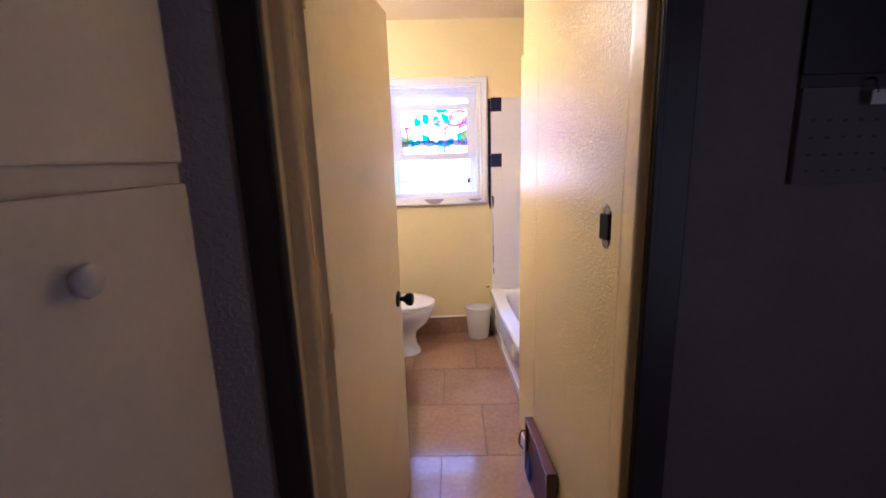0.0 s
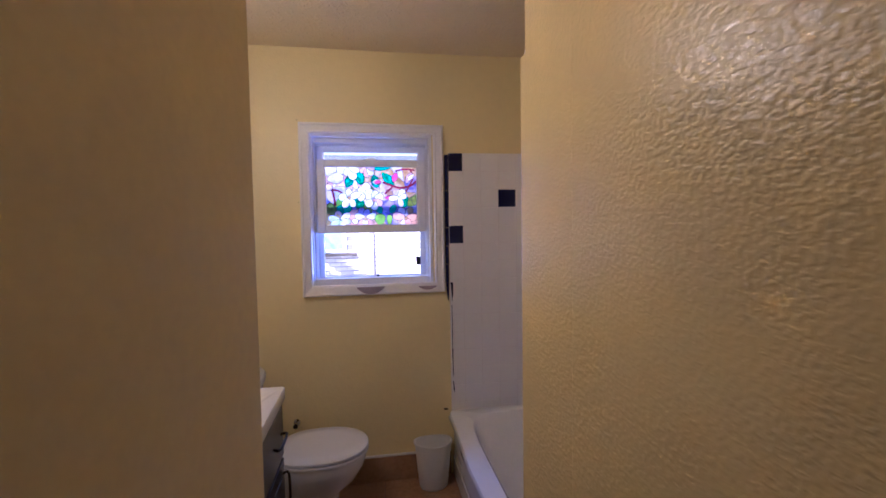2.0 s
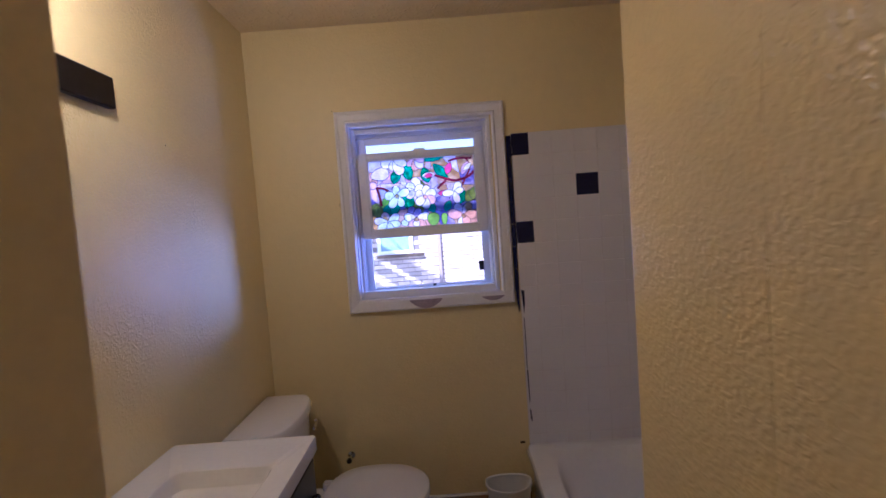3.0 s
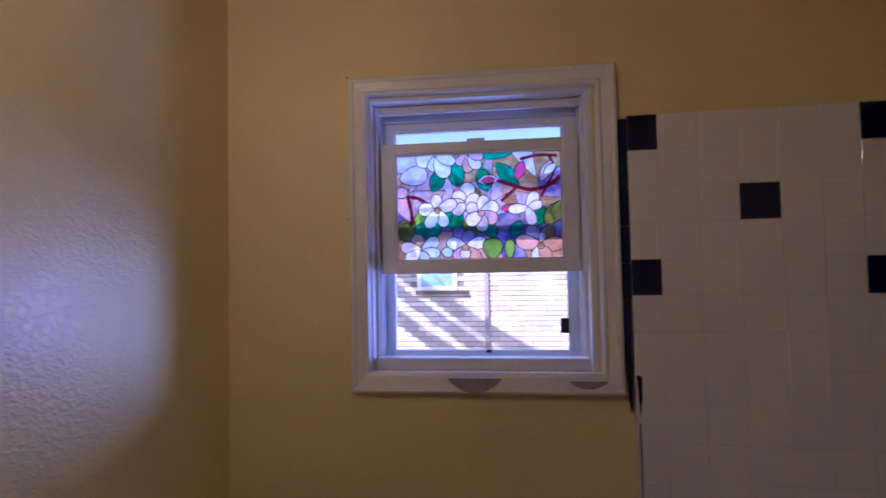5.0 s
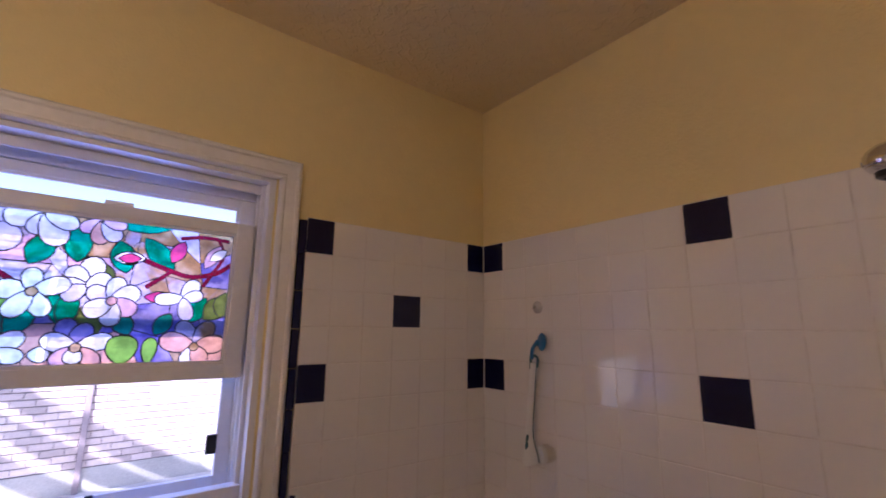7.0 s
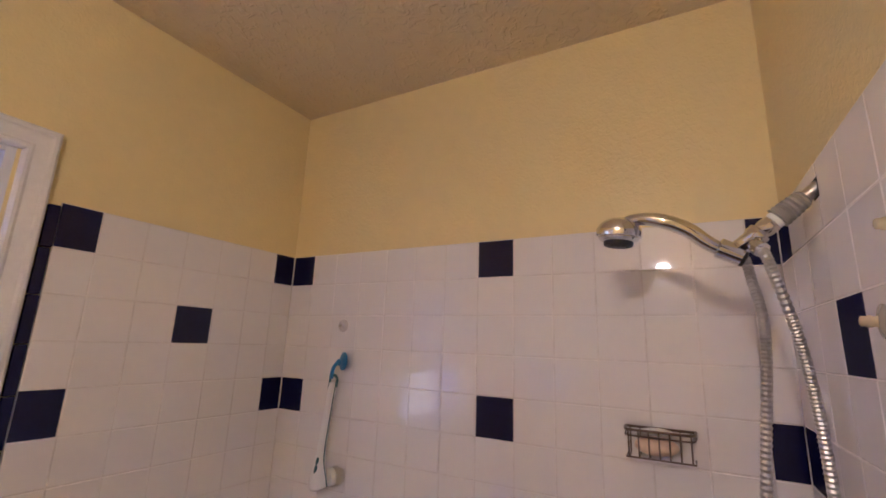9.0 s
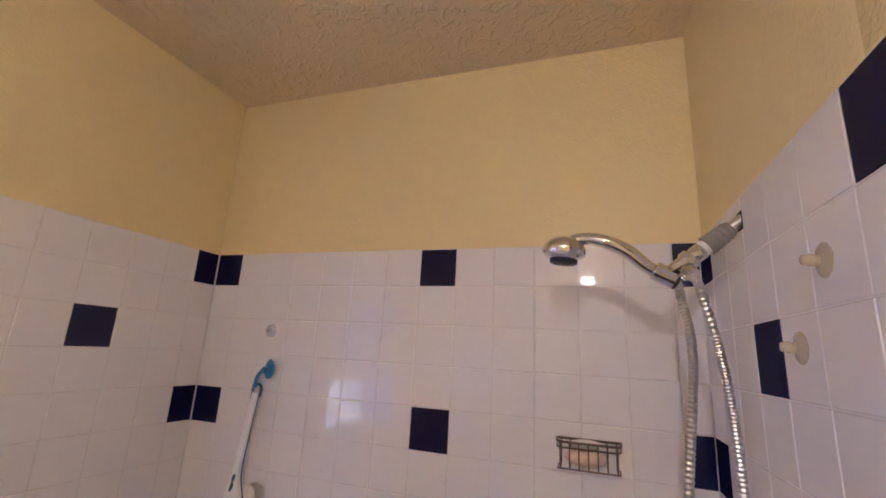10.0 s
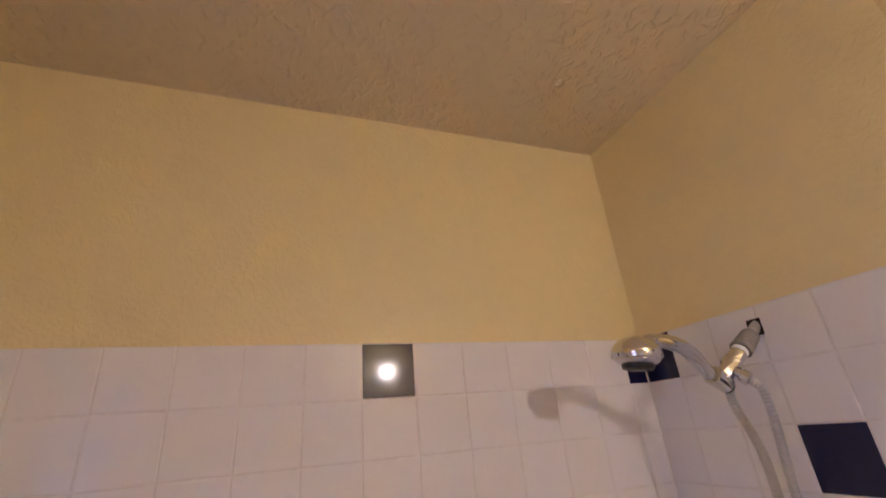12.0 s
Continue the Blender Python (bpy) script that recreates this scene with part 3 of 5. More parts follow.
# ---- stained-glass film on the raised sash ----
def stained_film():
    """A flat sheet of coloured shapes between dark lead lines."""
    fx0, fx1, fz0, fz1, y = -0.180, 0.356, 1.536, 1.882, YN + 0.0735
    root = thing("stained_glass_film", "stained-glass window film with pale magnolia flowers and green leaves", "window film")
    W, H = fx1 - fx0, fz1 - fz0
    colours = {"lilac": (0.60, 0.52, 0.64), "pale": (0.74, 0.68, 0.88), "white": (0.95, 0.94, 0.96), "teal": (0.00, 0.44, 0.26), "green": (0.02, 0.30, 0.20), "olive": (0.17, 0.22, 0.05),
               "lime": (0.22, 0.46, 0.07), "rose": (0.70, 0.08, 0.24), "peach": (0.82, 0.46, 0.36), "amber": (0.42, 0.24, 0.09), "branch": (0.24, 0.01, 0.04), "violet": (0.16, 0.14, 0.42), "pink": (0.80, 0.52, 0.64)}
    lead = material("lead_line", (0.012, 0.012, 0.016), 0.5)
    streaks = {"lilac": (0.50, 0.30, 0.14), "pale": (0.86, 0.82, 0.92), "teal": (0.0, 0.22, 0.09), "amber": (0.60, 0.42, 0.24), "violet": (0.40, 0.34, 0.62)}
    mats = {k: film("film_" + k, c, 0.46, streaks.get(k)) for k, c in colours.items()}

    def clip(poly):
        for axis, lim, sign in ((0, 0.0, 1), (0, W, -1), (1, 0.0, 1), (1, H, -1)):
            out = []
            for a, b in zip(poly, poly[1:] + poly[:1]):
                da, db = sign * (a[axis] - lim), sign * (b[axis] - lim)
                if da >= 0:
                    out.append(a)
                if da * db < 0:
                    t = da / (da - db)
                    out.append((a[0] + (b[0] - a[0]) * t, a[1] + (b[1] - a[1]) * t))
            poly = out
            if len(poly) < 3:
                return []
        return poly

    def shape(kind, poly, line=0.0035):
        """A coloured piece with a lead edge, laid over what is already there."""
        cx, cz = sum(p[0] for p in poly) / len(poly), sum(p[1] for p in poly) / len(poly)
        outer = []
        for px, pz in poly:
            d = math.hypot(px - cx, pz - cz) or 1
            outer.append((px + (px - cx) / d * line, pz + (pz - cz) / d * line))
        a, b = clip(poly), clip(outer)
        pieces.append((kind, a, b))

    pieces = []

    def petal(cx, cz, ang, length, width, kind):
        pts = []
        for i in range(16):
            a = 2 * math.pi * i / 16
            lx = length * (0.5 - 0.5 * math.cos(a))
            lz = width * 0.5 * math.sin(a) * (0.65 + 0.45 * (0.5 - 0.5 * math.cos(a)))
            pts.append((cx + lx * math.cos(ang) - lz * math.sin(ang), cz + lx * math.sin(ang) + lz * math.cos(ang)))
        shape(kind, pts)

    def leaf(cx, cz, ang, length, width, kind):
        pts = []
        for i in range(8):
            t = i / 8
            pts.append((t * length, width * 0.5 * math.sin(math.pi * t) ** 0.8))
        for i in range(8):
            t = 1 - i / 8
            pts.append((t * length, -width * 0.5 * math.sin(math.pi * t) ** 0.8))
        shape(kind, [(cx + a * math.cos(ang) - b * math.sin(ang), cz + a * math.sin(ang) + b * math.cos(ang)) for a, b in pts])

    def branch(points, w):
        line = smooth_line([(a, b, 0) for a, b in points], 5)
        for p, q in zip(line, line[1:]):
            d = (q - p).normalized()
            n = Vector((-d.y, d.x, 0)) * w / 2
            shape("branch", [(v.x, v.y) for v in (p + n, q + n, q - n, p - n)], 0.0012)

    rnd = random.Random(5)
    # background mosaic: jittered cells
    nx, nz = 8, 5
    grid = [[(min(max((i + (rnd.random() - 0.5) * 0.8 * (0 < i < nx)) / nx, 0), 1) * W, min(max((j + (rnd.random() - 0.5) * 0.8 * (0 < j < nz)) / nz, 0), 1) * H) for j in range(nz + 1)] for i in range(nx + 1)]
    for i in range(nx):
        for j in range(nz):
            q = [grid[i][j], grid[i + 1][j], grid[i + 1][j + 1], grid[i][j + 1]]
            cx, cz = sum(p[0] for p in q) / 4, sum(p[1] for p in q) / 4
            q = [(cx + (a - cx) * 0.965, cz + (b - cz) * 0.965) for a, b in q]
            if i > 4 and j > 2:
                kind = rnd.choice(("amber", "violet", "lilac", "amber", "pale"))
            elif j == 0:
                kind = rnd.choice(("amber", "peach", "violet", "amber"))
            elif j == 1:
                # mostly violet row repeats the backlit rail's dark band in the film's colours
                kind = rnd.choice(("violet", "violet", "olive", "violet"))
            else:
                kind = rnd.choice(("lilac", "pale", "lilac", "pink", "amber", "lilac"))
            shape(kind, q, 0.0015)
    u, v = W, H
    # leaves: start, direction in degrees, length, width, colour
    for lx, lz, deg, length, width, kind in (
            (0.36, 0.95, -83, 0.092, 0.052, "teal"), (0.28, 0.86, -112, 0.078, 0.048, "teal"), (0.52, 0.86, -75, 0.080, 0.050, "teal"), (0.48, 0.98, 8, 0.150, 0.046, "teal"),
            (0.615, 0.90, -48, 0.105, 0.046, "teal"), (0.48, 0.68, -80, 0.050, 0.030, "olive"), (0.14, 0.20, 84, 0.100, 0.056, "lime"), (0.12, 0.18, 60, 0.070, 0.050, "green"),
            (0.00, 0.20, 62, 0.072, 0.050, "olive"), (0.07, 0.17, 100, 0.065, 0.050, "olive"), (0.20, 0.18, 70, 0.090, 0.046, "teal"), (0.33, 0.52, -78, 0.100, 0.046, "teal"),
            (0.38, 0.50, -95, 0.090, 0.040, "teal"), (0.90, 0.48, -120, 0.075, 0.044, "teal"), (0.90, 0.32, 48, 0.080, 0.052, "olive"), (0.97, 0.34, 75, 0.070, 0.050, "olive"),
            (0.70, 0.20, 60, 0.060, 0.036, "green"), (0.60, 0.20, 120, 0.055, 0.040, "green")):
        leaf(lx * u, lz * v, radians(deg), length, width, kind)
    branch([(0.05 * u, 0.68 * v), (0.08 * u, 0.52 * v), (0.10 * u, 0.34 * v)], 0.011)
    branch([(0.06 * u, 0.61 * v), (0.13 * u, 0.59 * v), (0.19 * u, 0.53 * v)], 0.010)
    branch([(1.0 * u, 0.76 * v), (0.93 * u, 0.68 * v), (0.82 * u, 0.64 * v), (0.72 * u, 0.68 * v), (0.60 * u, 0.75 * v)], 0.011)
    branch([(0.73 * u, 0.66 * v), (0.68 * u, 0.59 * v), (0.64 * u, 0.54 * v)], 0.009)
    branch([(0.76 * u, 0.93 * v), (0.86 * u, 0.96 * v), (0.98 * u, 0.95 * v)], 0.009)
    branch([(0.93 * u, 0.96 * v), (0.96 * u, 0.82 * v), (0.91 * u, 0.66 * v), (0.88 * u, 0.57 * v)], 0.008)
    for lx, lz, deg, length, width, kind in ((0.505, 0.735, 5, 0.064, 0.030, "white"), (0.525, 0.735, 5, 0.044, 0.020, "rose"), (0.735, 0.74, 68, 0.062, 0.032, "rose"), (0.88, 0.72, 62, 0.072, 0.030, "pink"),
                                             (0.64, 0.47, 0, 0.064, 0.026, "rose"), (0.90, 0.78, 40, 0.050, 0.022, "white")):
        leaf(lx * u, lz * v, radians(deg), length, width, kind)

    def petals(cx, cz, spec, heart="amber"):
        """Petals given as (degrees, length, width, colour)."""
        for deg, length, width, kind in spec:
            petal(cx * u, cz * v, radians(deg), length, width, kind)
        if heart:
            hr = 0.0095
            shape(heart, [(cx * u + hr * math.cos(a * 0.785), cz * v + hr * math.sin(a * 0.785)) for a in range(8)])

    petals(0.02, 0.70, ((75, 0.048, 0.052, "peach"), (5, 0.030, 0.034, "peach"), (-70, 0.036, 0.040, "pink")), None)
    petals(0.02, 0.78, ((10, 0.092, 0.070, "pale"),), None)
    petals(0.25, 0.99, ((195, 0.070, 0.056, "white"), (250, 0.052, 0.040, "white"), (295, 0.078, 0.056, "white"), (340, 0.064, 0.040, "white")), None)
    petals(0.45, 0.99, ((215, 0.050, 0.034, "pink"), (265, 0.058, 0.040, "peach"), (305, 0.056, 0.040, "pale"), (350, 0.046, 0.030, "pink")), None)
    petals(0.425, 0.52, ((82, 0.072, 0.052, "white"), (130, 0.056, 0.044, "white"), (178, 0.052, 0.040, "white"), (215, 0.050, 0.040, "pale"), (30, 0.050, 0.044, "white")), None)
    petals(0.25, 0.47, ((175, 0.062, 0.046, "white"), (95, 0.052, 0.038, "white"), (22, 0.068, 0.042, "white"), (-62, 0.060, 0.040, "white"), (238, 0.066, 0.042, "white")), "amber")
    petals(0.52, 0.43, ((150, 0.054, 0.042, "pale"), (80, 0.058, 0.042, "white"), (28, 0.060, 0.048, "white"), (-28, 0.056, 0.046, "pink"), (-88, 0.060, 0.044, "white"), (215, 0.058, 0.046, "white")), "peach")
    petals(0.80, 0.47, ((60, 0.056, 0.040, "white"), (185, 0.062, 0.034, "white"), (15, 0.046, 0.032, "white"), (-75, 0.058, 0.036, "pale")), None)
    petals(0.40, 0.13, ((105, 0.060, 0.046, "violet"), (55, 0.056, 0.040, "violet")), None)
    petals(0.87, 0.11, ((120, 0.074, 0.046, "lilac"), (60, 0.074, 0.046, "lilac"), (165, 0.080, 0.052, "peach"), (8, 0.072, 0.052, "peach"), (250, 0.050, 0.042, "white"), (300, 0.050, 0.042, "peach")), "amber")
    petals(0.15, 0.08, ((110, 0.060, 0.044, "lilac"), (165, 0.072, 0.042, "pale"), (205, 0.060, 0.036, "white"), (38, 0.068, 0.042, "white"), (-8, 0.060, 0.036, "white"), (-70, 0.040, 0.036, "pale")), None)
    petals(0.275, 0.07, ((0, 0.034, 0.036, "white"),), None)
    petals(0.42, 0.11, ((160, 0.064, 0.044, "white"), (18, 0.070, 0.042, "white"), (-40, 0.060, 0.036, "peach"), (225, 0.052, 0.038, "pink"), (-95, 0.036, 0.036, "white")), "amber")
    petals(0.585, 0.0, ((92, 0.066, 0.068, "lime"),), None)
    petals(0.685, 0.0, ((88, 0.060, 0.034, "lime"),), None)

    # every piece hides what lies below it: cut by a fine raster of the sheet into coloured runs
    nxr, nzr = 330, 213
    idx = np.full((nzr, nxr), -1, int)
    gx, gz = (np.arange(nxr) + 0.5) * W / nxr, (np.arange(nzr) + 0.5) * H / nzr

    def fill(poly, value):
        if len(poly) < 3:
            return
        xs, zs = [p[0] for p in poly], [p[1] for p in poly]
        j0, j1 = np.searchsorted(gz, min(zs)), np.searchsorted(gz, max(zs))
        for j in range(j0, j1):
            z, cuts = gz[j], []
            for (ax, az), (bx, bz) in zip(poly, poly[1:] + poly[:1]):
                if (az > z) != (bz > z):
                    cuts.append(ax + (z - az) / (bz - az) * (bx - ax))
            cuts.sort()
            for c, d in zip(cuts[::2], cuts[1::2]):
                idx[j, np.searchsorted(gx, c):np.searchsorted(gx, d)] = value

    for k, (kind, a, b) in enumerate(pieces):
        fill(b, -1)
        fill(a, k)
    # pieces cut apart by others become pieces of their own; slivers join the lead
    label, kinds = np.full_like(idx, -1), []
    for j, i in np.argwhere(idx >= 0):
        if label[j, i] >= 0 or idx[j, i] < 0:
            continue
        value, stack, cells = idx[j, i], [(j, i)], []
        label[j, i] = len(kinds)
        while stack:
            p, q = stack.pop()
            cells.append((p, q))
            for a, b in ((p + 1, q), (p - 1, q), (p, q + 1), (p, q - 1)):
                if 0 <= a < nzr and 0 <= b < nxr and label[a, b] < 0 and idx[a, b] == value:
                    label[a, b] = len(kinds)
                    stack.append((a, b))
        if len(cells) < 9:
            for p, q in cells:
                label[p, q] = -1
                idx[p, q] = -1
        else:
            kinds.append(pieces[value][0])
    idx = label
    names = {"teal": "leaf", "green": "leaf", "lime": "leaf", "olive": "leaf", "branch": "branch_piece", "rose": "bud"}
    for value in range(-1, len(kinds)):
        verts, faces, known = [], [], {}
        for j, i in np.argwhere(idx == value):
            quad = []
            for a, b in ((i, j), (i + 1, j), (i + 1, j + 1), (i, j + 1)):
                if (a, b) not in known:
                    known[(a, b)] = len(verts)
                    verts.append((fx0 + a * W / nxr, y, fz0 + b * H / nzr))
                quad.append(known[(a, b)])
            faces.append(quad)
        if not verts:
            continue
        me = bpy.data.meshes.new("film_piece")
        me.from_pydata(verts, [], faces)
        kind = "" if value < 0 else kinds[value]
        me.materials.append(mats[kind] if kind else lead)
        ob = new(names.get(kind, "glass_piece") if kind else "lead_came", me)
        ob.parent = root
        if not kind:
            ob["label"] = "dark lead lines"
    return root


stained_film()


# ---- bathtub ----
def bathtub():
    t = thing("bathtub", "white enamel alcove bathtub with an embossed apron", "bathtub")
    x0, x1, y0, y1, zr = 0.530, XE - 0.011, YS + 0.011, YN - 0.011, 0.400
    cx, cy = (x0 + x1) / 2 + 0.012, (y0 + y1) / 2
    n = 192

    def rect(ax0, ax1, ay0, ay1, z):
        """A rectangle ring sampled like the basin ring."""
        pts = []
        for p in superellipse(0, 0, 0, 1, 1, n, 40):
            pts.append(Vector(((ax0 + ax1) / 2 + p.x * (ax1 - ax0) / 2, (ay0 + ay1) / 2 + p.y * (ay1 - ay0) / 2, z)))
        return pts

    def bulge(y):
        """The rolled rim swells over the middle of the apron."""
        return 0.25 * (1 + math.tanh((2.93 - y) / 0.022)) * (1 + math.tanh((y - 2.25) / 0.022))

    ix, iy = 0.285, 0.655
    rings = [rect(x0 - 0.012, x1, y0, y1, zr - 0.034), rect(x0 - 0.013, x1, y0, y1, zr - 0.018), rect(x0 - 0.006, x1, y0, y1, zr - 0.004), rect(x0 + 0.012, x1 - 0.01, y0 + 0.01, y1 - 0.01, zr),
             superellipse(cx, cy, zr - 0.002, ix + 0.012, iy + 0.012, n, 5), superellipse(cx, cy, zr - 0.014, ix, iy, n, 5),
             superellipse(cx, cy, zr - 0.10, ix - 0.02, iy - 0.04, n, 4.6), superellipse(cx, cy, zr - 0.28, ix - 0.06, iy - 0.12, n, 4.2),
             superellipse(cx, cy, zr - 0.33, ix - 0.10, iy - 0.18, n, 4), superellipse(cx, cy, zr - 0.335, 0.02, 0.02, n, 2)]
    for ring in rings[:3]:
        for p in ring:
            if p.x < x0 + 0.02:
                p.x -= 0.022 * bulge(p.y)
    part("basin", loft(rings, False), M_TUB, t, smooth=True)
    # apron: a sheet with a raised rim, a stepped panel and a skirt
    bm = bmesh.new()
    rows, cols = 44, 140
    grid = []
    for j in range(rows + 1):
        z = (zr - 0.028) * j / rows
        line = []
        for i in range(cols + 1):
            y = y0 + (y1 - y0) * i / cols
            swell = bulge(y)
            lo = 0.110 - 0.060 * swell
            roll = 0.325 - 0.085 * swell
            d = 0.014
            d += 0.022 * swell * (0.5 + 0.5 * math.tanh((z - roll) * 75))
            d += 0.032 * (0.5 + 0.5 * math.tanh((z - roll) * 75))
            for bead in (lo, lo + 0.032):
                d += 0.006 * math.exp(-((z - bead) / 0.005) ** 2)
            d += 0.006 * (0.5 - 0.5 * math.tanh((z - lo) * 150))
            line.append(bm.verts.new((x0 + 0.034 - d, y, z)))
        grid.append(line)
    for j in range(rows):
        for i in range(cols):
            bm.faces.new((grid[j][i], grid[j][i + 1], grid[j + 1][i + 1], grid[j + 1][i]))
    part("apron", bm, M_TUB, t, smooth=True)
    part("apron_back", box(x0 + 0.036, x0 + 0.05, y0, y1, 0.002, zr - 0.05), M_TUB, t)
    part("drain", turned([(0, 0.03), (0.004, 0.03), (0.006, 0.02)], (cx, y0 + 0.3, zr - 0.3345), (0, 0, 1)), M_CHROME, t)
    return t


bathtub()


# ---- toilet ----
def egg(cx, cy, z, back, front, half, n=36):
    """A rounded plan, longer towards +x."""
    pts = []
    for i in range(n):
        a = 2 * math.pi * i / n
        c, s = math.cos(a), math.sin(a)
        r = front if c > 0 else back
        pts.append(Vector((cx + math.copysign(abs(c) ** (0.92 if c > 0 else 0.7), c) * r, cy + math.copysign(abs(s) ** 0.92, s) * half, z)))
    return pts


def toilet():
    t = thing("toilet", "white porcelain two-piece toilet with closed lid", "toilet")
    cy, bx = 3.035, -0.20
    part("bowl", loft([egg(bx - 0.05, cy, 0.003, 0.20, 0.165, 0.115), egg(bx - 0.05, cy, 0.025, 0.195, 0.160, 0.110), egg(bx - 0.05, cy, 0.060, 0.185, 0.138, 0.095), egg(bx - 0.05, cy, 0.13, 0.18, 0.128, 0.090), egg(bx - 0.045, cy, 0.185, 0.18, 0.140, 0.10),
                       egg(bx - 0.01, cy, 0.25, 0.20, 0.185, 0.145), egg(bx, cy, 0.32, 0.215, 0.215, 0.178), egg(bx, cy, 0.365, 0.22, 0.228, 0.186), egg(bx, cy, 0.380, 0.218, 0.225, 0.183)]), M_PORCELAIN, t, smooth=True)
    part("seat", loft([egg(bx, cy, 0.383, 0.215, 0.232, 0.188), egg(bx, cy, 0.387, 0.22, 0.238, 0.192), egg(bx, cy, 0.397, 0.22, 0.238, 0.192), egg(bx, cy, 0.400, 0.215, 0.234, 0.189)]), M_SEAT, t, smooth=True)
    lid = part("lid", loft([egg(bx, cy, 0.406, 0.213, 0.230, 0.185), egg(bx, cy, 0.410, 0.22, 0.238, 0.192), egg(bx, cy, 0.416, 0.22, 0.237, 0.191), egg(bx, cy, 0.423, 0.212, 0.228, 0.182), egg(bx, cy, 0.426, 0.15, 0.16, 0.12)]), M_SEAT, t, smooth=True)
    for dy in (-0.075, 0.075):
        part("hinge_cap", box(bx - 0.245, bx - 0.205, cy + dy - 0.018, cy + dy + 0.018, 0.384, 0.418, 0.006), M_SEAT, lid)
    part("rear_deck", box(XW + 0.03, bx - 0.17, cy - 0.10, cy + 0.10, 0.30, 0.383, 0.02, 3), M_PORCELAIN, t, smooth=True)

    def tank_ring(z, g):
        pts = []
        for i in range(25):
            a = -math.pi / 2 + math.pi * i / 24
            pts.append(Vector((-0.60 + (0.115 + g) * math.cos(a) ** 0.55 if 0 < i < 24 else -0.60, cy + (0.205 + g) * math.sin(a), z)))
        pts += [Vector((XW + 0.012 - g * 0.5, cy + 0.205 + g, z)), Vector((XW + 0.012 - g * 0.5, cy - 0.205 - g, z))]
        return pts

    part("tank", loft([tank_ring(0.385, -0.03), tank_ring(0.40, -0.018), tank_ring(0.56, -0.006), tank_ring(0.742, 0.0)]), M_PORCELAIN, t, smooth=True)
    part("tank_lid", loft([tank_ring(0.743, 0.006), tank_ring(0.747, 0.012), tank_ring(0.768, 0.012), tank_ring(0.778, 0.006), tank_ring(0.782, -0.01)]), M_PORCELAIN, t, smooth=True)
    part("flush_lever", tube([(-0.482, cy + 0.14, 0.68), (-0.468, cy + 0.14, 0.68), (-0.462, cy + 0.10, 0.678), (-0.462, cy + 0.06, 0.674)], 0.006, 10, 4), M_CHROME, t, smooth=True)
    v = thing("supply_valve", "small dark water shut-off valve behind the toilet", "valve")
    part("stem", turned([(0, 0.018), (0.004, 0.018), (0.005, 0.007), (0.05, 0.007)], (-0.37, YN - 0.001, 0.405), (0, -1, 0), 14), M_CHROME, v, smooth=True)
    part("handle", turned([(0, 0.006), (0.004, 0.013), (0.012, 0.013), (0.015, 0.006)], (-0.37, YN - 0.052, 0.405), (0, -1, 0), 14), M_BRONZE, v, smooth=True)
    return t


toilet()


